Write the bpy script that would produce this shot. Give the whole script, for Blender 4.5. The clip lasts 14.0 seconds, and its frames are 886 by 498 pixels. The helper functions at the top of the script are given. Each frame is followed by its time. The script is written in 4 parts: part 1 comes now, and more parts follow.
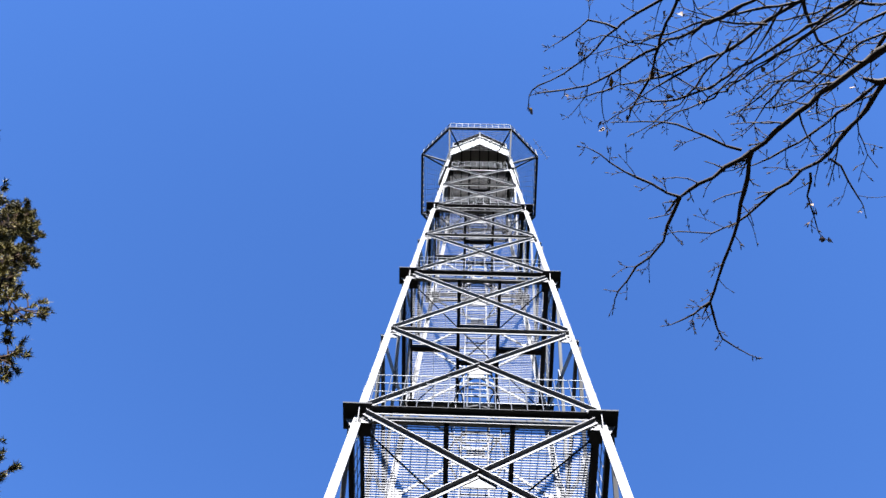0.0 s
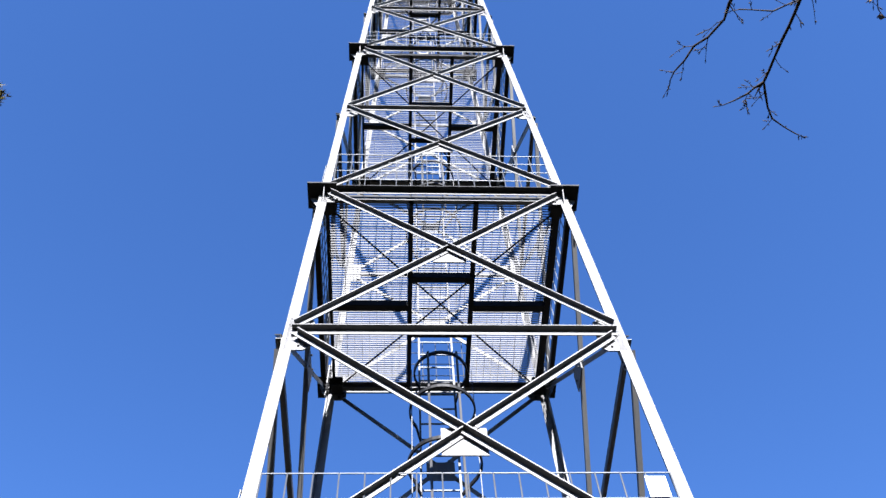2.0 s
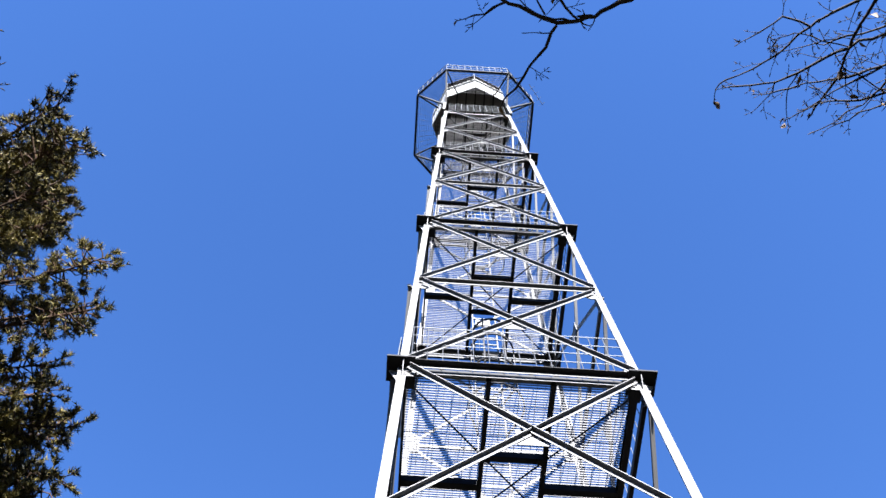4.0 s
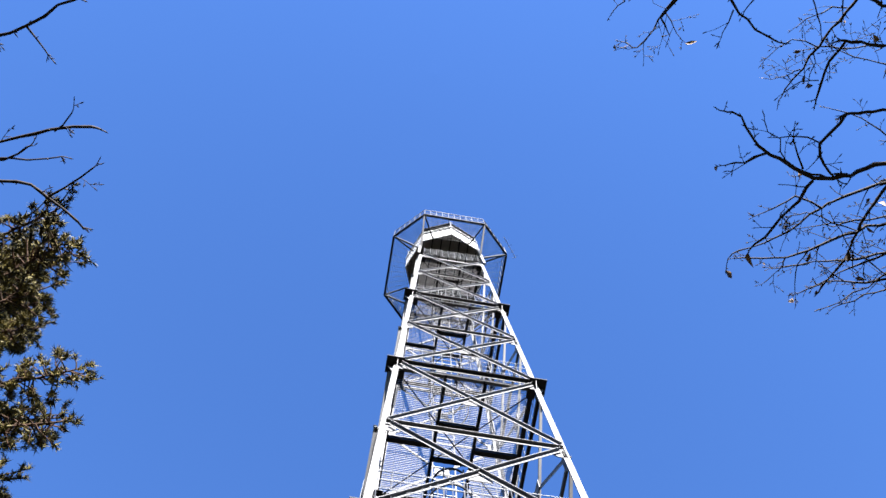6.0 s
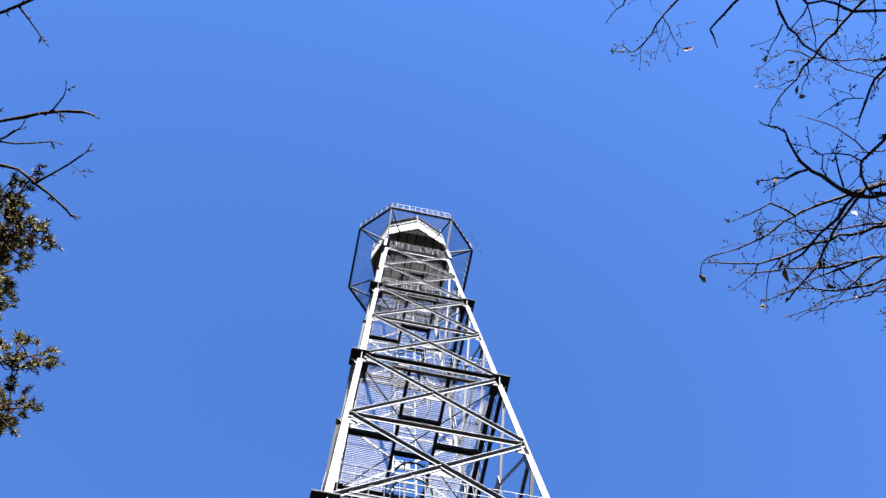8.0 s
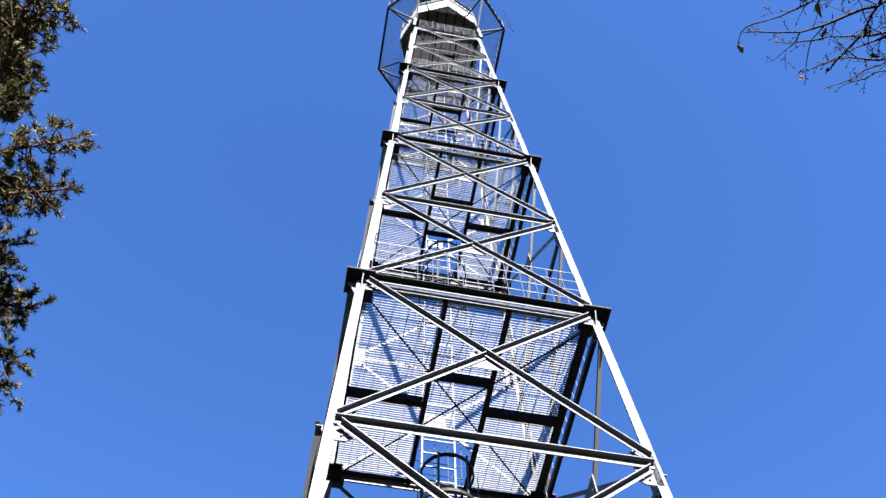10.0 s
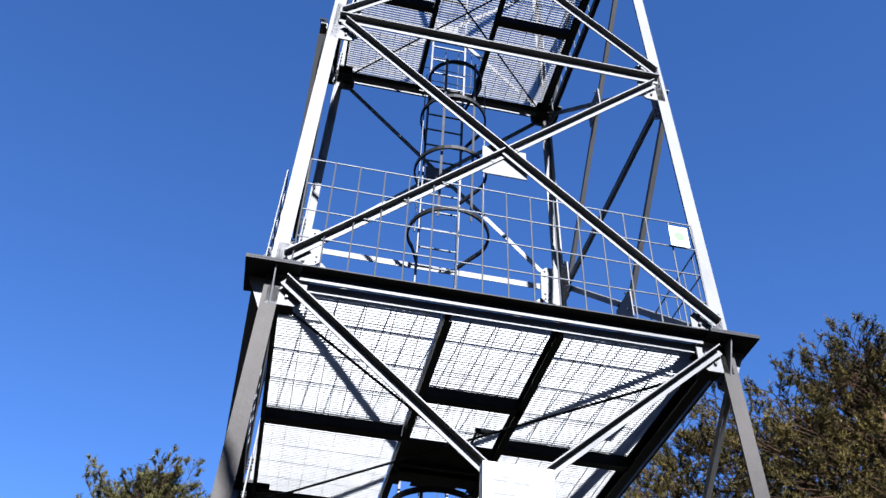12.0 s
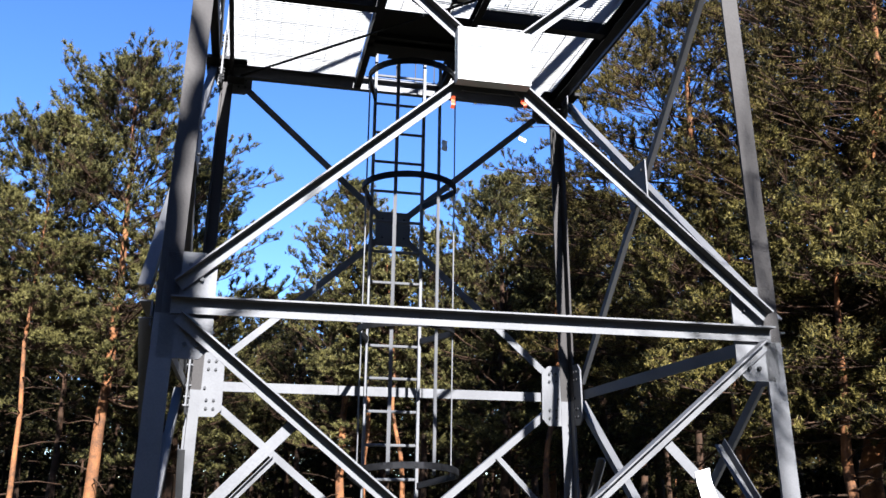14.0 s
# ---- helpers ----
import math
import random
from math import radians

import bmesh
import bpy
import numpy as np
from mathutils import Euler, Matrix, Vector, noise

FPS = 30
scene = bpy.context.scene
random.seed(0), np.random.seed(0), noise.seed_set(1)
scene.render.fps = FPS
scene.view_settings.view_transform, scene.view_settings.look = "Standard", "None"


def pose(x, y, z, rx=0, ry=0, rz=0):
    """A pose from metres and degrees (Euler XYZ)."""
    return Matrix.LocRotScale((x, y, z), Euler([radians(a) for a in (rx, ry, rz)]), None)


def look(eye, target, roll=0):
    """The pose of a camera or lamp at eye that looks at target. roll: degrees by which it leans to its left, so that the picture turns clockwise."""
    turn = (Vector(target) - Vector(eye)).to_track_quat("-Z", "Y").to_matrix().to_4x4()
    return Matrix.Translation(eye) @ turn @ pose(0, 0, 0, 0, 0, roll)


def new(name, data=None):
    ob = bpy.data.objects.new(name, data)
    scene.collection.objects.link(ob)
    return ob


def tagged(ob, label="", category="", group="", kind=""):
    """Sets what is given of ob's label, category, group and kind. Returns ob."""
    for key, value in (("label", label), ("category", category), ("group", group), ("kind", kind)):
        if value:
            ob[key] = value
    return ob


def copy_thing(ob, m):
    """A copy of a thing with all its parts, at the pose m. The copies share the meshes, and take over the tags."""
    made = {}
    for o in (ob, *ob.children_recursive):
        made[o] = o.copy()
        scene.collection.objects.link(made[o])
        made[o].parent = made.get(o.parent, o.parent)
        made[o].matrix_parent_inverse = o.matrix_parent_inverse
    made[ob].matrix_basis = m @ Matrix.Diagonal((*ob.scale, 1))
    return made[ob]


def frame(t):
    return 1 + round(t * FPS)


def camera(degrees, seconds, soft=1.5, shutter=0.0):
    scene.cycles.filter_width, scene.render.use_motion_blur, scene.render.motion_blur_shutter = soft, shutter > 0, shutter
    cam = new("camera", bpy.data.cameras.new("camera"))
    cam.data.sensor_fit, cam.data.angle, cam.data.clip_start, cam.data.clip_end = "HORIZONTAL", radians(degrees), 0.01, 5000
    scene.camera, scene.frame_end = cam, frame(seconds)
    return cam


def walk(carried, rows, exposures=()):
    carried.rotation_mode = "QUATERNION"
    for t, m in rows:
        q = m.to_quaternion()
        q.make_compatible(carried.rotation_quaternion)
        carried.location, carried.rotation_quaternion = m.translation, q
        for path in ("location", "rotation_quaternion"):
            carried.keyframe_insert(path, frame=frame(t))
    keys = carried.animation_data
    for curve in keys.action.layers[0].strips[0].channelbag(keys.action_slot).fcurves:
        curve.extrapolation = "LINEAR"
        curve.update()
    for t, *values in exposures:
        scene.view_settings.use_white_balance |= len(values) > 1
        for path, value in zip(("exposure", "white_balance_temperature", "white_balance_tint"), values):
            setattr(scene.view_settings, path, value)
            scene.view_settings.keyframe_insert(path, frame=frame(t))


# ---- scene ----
cam = camera(51.9, 14.0, soft=1.5)

# seconds, x, y, z, yaw, pitch, lean
PATH = [
    (0.0, -0.121, -6.307, 1.562, 6.98, 73.92, 8.14),
    (0.5, -0.124, -6.306, 1.560, 1.48, 71.94, 2.72),
    (1.0, -0.209, -6.314, 1.562, 5.87, 68.07, 3.63),
    (1.5, -0.409, -6.297, 1.565, 1.78, 63.57, -0.69),
    (2.0, -0.482, -6.314, 1.585, -5.06, 60.01, -3.92),
    (2.5, -0.503, -6.398, 1.603, -3.36, 61.92, -0.78),
    (3.0, -0.704, -6.500, 1.587, -3.24, 64.44, 0.76),
    (3.2, -0.818, -6.521, 1.589, -2.05, 66.19, 1.55),
    (5.3, -1.420, -6.460, 1.617, -9.82, 74.80, -3.11),
    (5.5, -1.418, -6.459, 1.616, -15.59, 76.32, -7.32),
    (6.0, -1.429, -6.459, 1.613, -12.19, 79.12, -2.73),
    (6.5, -1.480, -6.456, 1.625, -14.93, 81.88, -5.13),
    (7.0, -1.492, -6.471, 1.635, -29.05, 80.82, -17.15),
    (9.3, -1.487, -6.431, 1.629, -13.05, 70.72, -2.28),
    (9.5, -1.478, -6.438, 1.632, -11.91, 68.93, -1.06),
    (10.0, -1.469, -6.423, 1.633, -11.91, 65.14, -1.59),
    (10.5, -1.456, -6.415, 1.617, -12.82, 61.00, -1.87),
    (11.0, -1.441, -6.409, 1.608, -12.83, 56.38, -0.83),
    (11.5, -1.335, -6.406, 1.634, -10.51, 49.35, 1.56),
    (12.0, -1.312, -6.373, 1.597, -10.14, 41.21, 2.74),
    (12.5, -1.296, -6.354, 1.584, -11.08, 35.02, 2.84),
    (13.0, -1.280, -6.330, 1.609, -9.38, 28.21, 3.58),
    (13.5, -1.274, -6.285, 1.625, -11.57, 21.80, 1.83),
    (14.0, -1.255, -6.277, 1.562, -12.28, 15.34, 0.53),
]
# seconds, stops, kelvin, tint
EXPOSURES = [(0.0, 2.79, 6420, 10), (1.0, 2.78, 6420, 10), (2.0, 2.6, 6400, 10), (3.0, 2.7, 6400, 10), (5.5, 2.92, 6600, 10), (6.5, 2.92, 6680, 10), (7.0, 2.92, 6680, 10), (9.5, 2.79, 6400, 10), (10.5, 2.67, 6350, 10), (11.0, 2.55, 6320, 10),
             (11.5, 2.28, 6180, 10), (12.0, 2.08, 6080, 10), (12.5, 1.94, 6030, 10), (13.0, 2.08, 6130, 10), (13.5, 2.3, 6200, 10), (14.0, 2.4, 6250, 10)]
walk(cam, [(t, pose(x, y, z, 90 + p, 0, yaw) @ pose(0, 0, 0, 0, 0, lean)) for t, x, y, z, yaw, p, lean in PATH], EXPOSURES)

# ---- world and sun ----
SUN_EL, SUN_AZ = 33.0, 175.0  # azimuth clockwise from +y
world = bpy.data.worlds.new("sky")
scene.world = world
world.use_nodes = True
wn, wl = world.node_tree.nodes, world.node_tree.links
wn.clear()
sky = wn.new("ShaderNodeTexSky")
sky.sky_type, sky.sun_disc = "NISHITA", False
sky.sun_elevation, sky.sun_rotation = radians(SUN_EL), radians(SUN_AZ)
sky.air_density, sky.dust_density, sky.ozone_density = 0.8, 0.1, 3.0
deep = wn.new("ShaderNodeHueSaturation")
deep.inputs["Saturation"].default_value, deep.inputs["Hue"].default_value = 1.2, 0.511
back = wn.new("ShaderNodeBackground")
back.inputs["Strength"].default_value = 0.0605
wout = wn.new("ShaderNodeOutputWorld")
wl.new(sky.outputs[0], deep.inputs["Color"])
wl.new(deep.outputs[0], back.inputs["Color"])
wl.new(back.outputs[0], wout.inputs["Surface"])

sun_data = bpy.data.lights.new("sun", "SUN")
sun_data.energy, sun_data.angle, sun_data.color = 5.0, radians(0.55), (1.0, 0.98, 0.965)
sun = new("sun", sun_data)
to_sun = Vector((math.sin(radians(SUN_AZ)) * math.cos(radians(SUN_EL)), math.cos(radians(SUN_AZ)) * math.cos(radians(SUN_EL)), math.sin(radians(SUN_EL))))
sun.matrix_world = look(to_sun * 60, (0, 0, 0))


# ---- materials ----
def material(name, base, rough=0.6, metal=0.0, dark=None, scale=4.0, grain=60.0, bump=0.15, spread=0.5, island=False, objrand=0.0, shine=0.25):
    """Base colour varied at two scales, with fine relief."""
    m = bpy.data.materials.new(name)
    m.use_nodes = True
    n, l = m.node_tree.nodes, m.node_tree.links
    b = n["Principled BSDF"]
    tc = n.new("ShaderNodeTexCoord")
    big, small = n.new("ShaderNodeTexNoise"), n.new("ShaderNodeTexNoise")
    big.inputs["Scale"].default_value, small.inputs["Scale"].default_value = scale, grain
    big.inputs["Detail"].default_value = 5
    for k in (big, small):
        l.new(tc.outputs["Object"], k.inputs["Vector"])
    mixf = n.new("ShaderNodeMath")
    mixf.operation = "MULTIPLY_ADD"
    l.new(small.outputs["Fac"], mixf.inputs[0])
    mixf.inputs[1].default_value = 0.45
    l.new(big.outputs["Fac"], mixf.inputs[2])
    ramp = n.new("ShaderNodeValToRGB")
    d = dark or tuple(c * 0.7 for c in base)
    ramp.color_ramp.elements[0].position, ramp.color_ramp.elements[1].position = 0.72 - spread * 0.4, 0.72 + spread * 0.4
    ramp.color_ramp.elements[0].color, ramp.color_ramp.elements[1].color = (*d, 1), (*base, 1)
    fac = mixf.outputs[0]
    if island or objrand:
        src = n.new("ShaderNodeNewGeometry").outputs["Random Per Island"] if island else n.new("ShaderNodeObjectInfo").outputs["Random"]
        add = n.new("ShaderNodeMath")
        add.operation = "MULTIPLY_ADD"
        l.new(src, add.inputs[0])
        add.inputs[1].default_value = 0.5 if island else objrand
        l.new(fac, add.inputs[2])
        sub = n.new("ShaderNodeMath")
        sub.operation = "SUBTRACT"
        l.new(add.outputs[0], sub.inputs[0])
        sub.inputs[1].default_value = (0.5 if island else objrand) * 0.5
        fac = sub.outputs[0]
    l.new(fac, ramp.inputs["Fac"])
    l.new(ramp.outputs["Color"], b.inputs["Base Color"])
    b.inputs["Roughness"].default_value, b.inputs["Metallic"].default_value = rough, metal
    b.inputs["Specular IOR Level"].default_value = shine
    if bump:
        bp = n.new("ShaderNodeBump")
        bp.inputs["Strength"].default_value, bp.inputs["Distance"].default_value = bump, 0.01
        l.new(small.outputs["Fac"], bp.inputs["Height"])
        l.new(bp.outputs["Normal"], b.inputs["Normal"])
    return m


STEEL = material("galvanised_steel", (0.123, 0.123, 0.127), 0.6, 0.4, (0.086, 0.086, 0.09), 2.5, 90, 0.08, 0.6, objrand=0.15)
LEGSTEEL = material("darker_leg_steel", (0.059, 0.055, 0.053), 0.7, 0.6, (0.037, 0.034, 0.033), 2.0, 70, 0.1, 0.7, objrand=0.1)
# steel darkened so that plates and deck struts look shaded underneath
PLATESTEEL = material("shaded_plate_steel", (0.022, 0.022, 0.024), 0.6, 0.6, (0.013, 0.013, 0.014), 3, 70, 0.1)
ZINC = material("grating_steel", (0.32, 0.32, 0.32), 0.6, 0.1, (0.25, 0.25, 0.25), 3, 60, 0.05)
# darker copies of the grating steel, dimming the upper decks by colour
ZINC_DIMMED = material("dimmed_grating_steel", (0.085, 0.085, 0.09), 0.6, 0.3, (0.06, 0.06, 0.064), 3, 60, 0.05)
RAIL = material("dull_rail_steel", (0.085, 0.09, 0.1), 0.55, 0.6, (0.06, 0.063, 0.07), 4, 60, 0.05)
DIM_GRATE = material("dimmest_grating_steel", (0.032, 0.032, 0.036), 0.6, 0.3, (0.02, 0.02, 0.023), 3, 60, 0.05)
LADDERSTEEL = material("ladder_steel", (0.08, 0.08, 0.085), 0.58, 0.6, (0.055, 0.055, 0.058), 4, 60, 0.05, objrand=0.2)
HOOPSTEEL = material("dark_hoop_steel", (0.02, 0.02, 0.022), 0.58, 0.6, (0.012, 0.012, 0.013), 5, 60, 0.05)
BOLT = material("bolt_steel", (0.05, 0.05, 0.052), 0.45, 0.6, None, 10, 80, 0)
# near-black steel: the shade on beams and undersides is in its colour
DARKSTEEL = material("shade_darkened_steel", (0.018, 0.018, 0.02), 0.6, 0.5, None, 3, 70, 0.1)
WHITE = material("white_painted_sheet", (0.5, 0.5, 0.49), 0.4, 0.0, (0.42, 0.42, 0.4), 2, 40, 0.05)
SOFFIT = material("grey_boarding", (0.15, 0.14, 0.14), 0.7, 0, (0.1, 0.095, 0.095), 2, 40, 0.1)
GREEN = material("green_print", (0.1, 0.3, 0.08), 0.5, 0, None, 8, 60, 0)
GREYPRINT = material("grey_print", (0.14, 0.145, 0.16), 0.6, 0, None, 8, 60, 0)
TAPE = material("red_white_tape_red", (0.5, 0.08, 0.03), 0.5, 0, None, 8, 60, 0)
PAPER = material("weathered_paper", (0.82, 0.81, 0.78), 0.7, 0, None, 8, 60, 0)
# each ramp's near-black end puts the shade between needles into the colour
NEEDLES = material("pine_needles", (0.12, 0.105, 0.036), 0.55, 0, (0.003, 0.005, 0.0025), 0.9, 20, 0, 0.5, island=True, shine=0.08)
# lighter, yellower copy of the needles: sunlit tips put into the colour
NEEDLES_LIT = material("sunlit_yellow_needles", (0.13, 0.105, 0.03), 0.55, 0, (0.003, 0.005, 0.0025), 1.5, 20, 0, 0.45, island=True, shine=0.08)
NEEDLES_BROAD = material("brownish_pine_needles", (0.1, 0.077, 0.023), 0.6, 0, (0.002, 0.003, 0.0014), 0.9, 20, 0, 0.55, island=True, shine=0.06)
# back-row needles, darkened to stand in for shade inside the wood
NEEDLES_SHADED = material("shaded_needles", (0.032, 0.028, 0.01), 0.6, 0, (0.0015, 0.0022, 0.001), 0.9, 20, 0, 0.6, island=True, shine=0.05)
BARK = material("pine_bark", (0.24, 0.1, 0.04), 0.85, 0, (0.06, 0.034, 0.022), 3, 30, 0.6, shine=0.1)
# limb bark is darkened too, so that back-row trunks look shaded
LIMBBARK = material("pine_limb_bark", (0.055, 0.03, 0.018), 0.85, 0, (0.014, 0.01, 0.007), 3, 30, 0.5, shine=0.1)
TWIGBARK = material("dark_twig_bark", (0.03, 0.024, 0.022), 0.8, 0, None, 6, 60, 0.3, shine=0.1)
DEADLEAF = material("dry_brown_leaf", (0.2, 0.13, 0.065), 0.7, 0, (0.07, 0.04, 0.02), 6, 60, 0.1, island=True)
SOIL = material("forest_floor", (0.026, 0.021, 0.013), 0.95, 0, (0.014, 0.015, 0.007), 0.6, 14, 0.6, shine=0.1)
CONCRETE = material("concrete", (0.3, 0.29, 0.28), 0.85, 0, None, 3, 50, 0.3)


# ---- building helpers ----
def part(name, bm, mat, parent=None, label=""):
    me = bpy.data.meshes.new(name)
    bm.to_mesh(me)
    bm.free()
    me.materials.append(mat)
    ob = new(name, me)
    ob.parent = parent
    if label:
        ob["label"] = label
    return ob


def share(name, source, parent, m=None, label=""):
    """Another object on the same mesh."""
    ob = new(name, source.data)
    ob.parent = parent
    if m is not None:
        ob.matrix_basis = m
    if label:
        ob["label"] = label
    return ob


def thing(name, label, category, group="", kind="", at=(0, 0, 0)):
    ob = new(name)
    ob.location = at
    return tagged(ob, label, category, group, kind)


def frame_of(p0, p1, up):
    z = (Vector(p1) - Vector(p0)).normalized()
    x = Vector(up).cross(z)
    x = x.normalized() if x.length > 1e-6 else z.orthogonal().normalized()
    return x, z.cross(x), z


def prism(bm, p0, p1, profile, up=(0, 0, 1), u=None, v=None):
    """Extrude a closed profile [(a, b)] along p0-p1; a goes along u, b along v."""
    p0, p1 = Vector(p0), Vector(p1)
    if u is None:
        u, v, _ = frame_of(p0, p1, up)
    u, v = Vector(u), Vector(v)
    rings = [[bm.verts.new(p + u * a + v * b) for a, b in profile] for p in (p0, p1)]
    k = len(profile)
    for i in range(k):
        j = (i + 1) % k
        bm.faces.new((rings[0][i], rings[0][j], rings[1][j], rings[1][i]))
    bm.faces.new(rings[0][::-1])
    bm.faces.new(rings[1])
    return bm


def fix(bm):
    bmesh.ops.recalc_face_normals(bm, faces=bm.faces[:])
    return bm


def box(bm, lo, hi):
    (x0, y0, z0), (x1, y1, z1) = lo, hi
    return prism(bm, (0, 0, z0), (0, 0, z1), [(x0, y0), (x1, y0), (x1, y1), (x0, y1)], u=(1, 0, 0), v=(0, 1, 0))


def angle_bar(p0, p1, u, v, a, b, t, bm=None):
    """Steel angle: flange a along u, flange b along v, corner on the line p0-p1."""
    bm = bm or bmesh.new()
    z = (Vector(p1) - Vector(p0)).normalized()
    u = (Vector(u) - z * z.dot(Vector(u))).normalized()
    v = (Vector(v) - z * z.dot(Vector(v))).normalized()
    return fix(prism(bm, p0, p1, [(0, 0), (a, 0), (a, t), (t, t), (t, b), (0, b)], u=u, v=v))


def tube(bm, p0, p1, r, k=6, r1=None):
    r1 = r if r1 is None else r1
    u, v, _ = frame_of(p0, p1, (0.13, 0.31, 0.94))
    p0, p1 = Vector(p0), Vector(p1)
    rings = []
    for p, q in ((p0, r), (p1, r1)):
        rings.append([bm.verts.new(p + (u * math.cos(2 * math.pi * i / k) + v * math.sin(2 * math.pi * i / k)) * q) for i in range(k)])
    for i in range(k):
        j = (i + 1) % k
        bm.faces.new((rings[0][i], rings[0][j], rings[1][j], rings[1][i]))
    bm.faces.new(rings[0][::-1])
    bm.faces.new(rings[1])
    return bm


def bar(p0, p1, r, k=6):
    return tube(bmesh.new(), p0, p1, r, k)


def plate(corners, normal, t):
    """A flat plate with the given outline and thickness t along normal."""
    bm = bmesh.new()
    n = Vector(normal).normalized() * t
    a = [bm.verts.new(Vector(c)) for c in corners]
    b = [bm.verts.new(Vector(c) + n) for c in corners]
    bm.faces.new(a[::-1])
    bm.faces.new(b)
    for i in range(len(a)):
        j = (i + 1) % len(a)
        bm.faces.new((a[i], a[j], b[j], b[i]))
    return fix(bm)


# ---- ground ----
GROUND = -0.38
bm = bmesh.new()
n = 60
for i in range(n + 1):
    for j in range(n + 1):
        x = ((i / n) * 2 - 1)
        y = ((j / n) * 2 - 1)
        x, y = 900 * x * abs(x) ** 2, 900 * y * abs(y) ** 2
        r = math.hypot(x, y)
        dz = 0.25 * noise.noise((x * 0.15, y * 0.15, 3)) * min(1, max(0, (r - 6) / 10)) + 4.5 * min(1, max(0, (r - 70) / 60))
        bm.verts.new((x, y, GROUND + dz))
bm.verts.ensure_lookup_table()
for i in range(n):
    for j in range(n):
        a = i * (n + 1) + j
        bm.faces.new((bm.verts[a], bm.verts[a + n + 1], bm.verts[a + n + 2], bm.verts[a + 1]))
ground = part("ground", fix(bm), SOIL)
tagged(ground, "brown forest floor of soil, moss and needles", "ground", kind="structure")

# ---- the tower: square plan, four leaning legs ----
P = [5.385, 11.33, 17.275, 23.22, 29.165]          # deck levels
HH = [2.476, 8.34, 14.2, 20.2, 26.15]          # intermediate struts
BASE = GROUND + 0.12


def half(z):
    return 1.75 - 0.02612 * (z - 5.385)


def leg_point(sx, sy, z, inset=0.0):
    return Vector((sx * (half(z) - inset), sy * (half(z) - inset), z))


TURNS = [Matrix.Rotation(radians(90 * k), 4, "Z") for k in range(4)]
tower = thing("lookout_tower", "tall galvanised steel lattice lookout tower on four leaning legs", "tower", at=(0, 0, 0))

# legs: heavy angles, corner outwards, spliced at every deck
LEG, INSET = 0.094, 0.126
stops = [BASE, 2.43] + P
for k in range(6):
    z0, z1 = stops[k], stops[k + 1]
    size = LEG + 0.012 - 0.004 * max(k - 1, 0)
    # the second section is in darker steel than the others
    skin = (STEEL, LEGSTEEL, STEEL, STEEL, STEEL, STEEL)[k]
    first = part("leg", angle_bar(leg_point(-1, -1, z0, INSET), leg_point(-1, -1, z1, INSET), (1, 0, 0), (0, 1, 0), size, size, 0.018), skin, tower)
    for m in TURNS[1:]:
        share("leg", first, tower, m)


def face(x, z, out=0.0):
    """A point on the front face, out metres in front of it."""
    return Vector((x, -half(z) + INSET - 0.006 - out, z))


def ring_of(name, bm, mat=STEEL, label=""):
    """A part on the front face and its three turned copies."""
    first = part(name, bm, mat, tower, label)
    return [first] + [share(name, first, tower, m, label) for m in TURNS[1:]]


bolt_head = []


def bolt(p, m):
    """One hexagon bolt head on a face of the tower."""
    if not bolt_head:
        bolt_head.append(part("bolt", fix(bar((0, 0.032, 0), (0, -0.016, 0), 0.012, 6)), BOLT, tower))
        bolt_head[0].matrix_basis = m @ Matrix.Translation(p)
    else:
        share("bolt", bolt_head[0], tower, m @ Matrix.Translation(p))


def strut(z, down, out):
    x = half(z) - INSET - LEG + 0.02
    return angle_bar(face(-x, z, 0.012), face(x, z, 0.012), (0, -1, 0), (0, 0, -1), out, down, 0.009)


def diagonal(xa, za, xb, zb, size, out):
    a, b = face(xa, za, out), face(xb, zb, out)
    d = (b - a).normalized()
    up = Vector((0, -1, 0)).cross(d)
    if up.z < 0:
        up = -up
    return angle_bar(a + up * size * 0.46, b + up * size * 0.46, (0, -1, 0), -up, size * 0.72, size * 0.68, 0.009)


levels = sorted(P + HH)
size_at = lambda z: 0.092 - 0.0007 * z
for z in HH:
    ring_of("strut", strut(z + 0.03, size_at(z) * 0.9, size_at(z) * 0.75))
for z in P[:4]:
    # strut in shade-dark steel, the strip below it in bright steel
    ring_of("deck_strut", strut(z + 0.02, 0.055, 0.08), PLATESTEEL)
    x = half(z) - INSET - LEG + 0.02
    y = -half(z) + INSET - 0.018
    ring_of("edge_strip", box(bmesh.new(), (-x, y - 0.008, z - 0.058), (x, y, z - 0.0365)))
panels = [(-0.45, 2.476)] + list(zip(levels, levels[1:]))
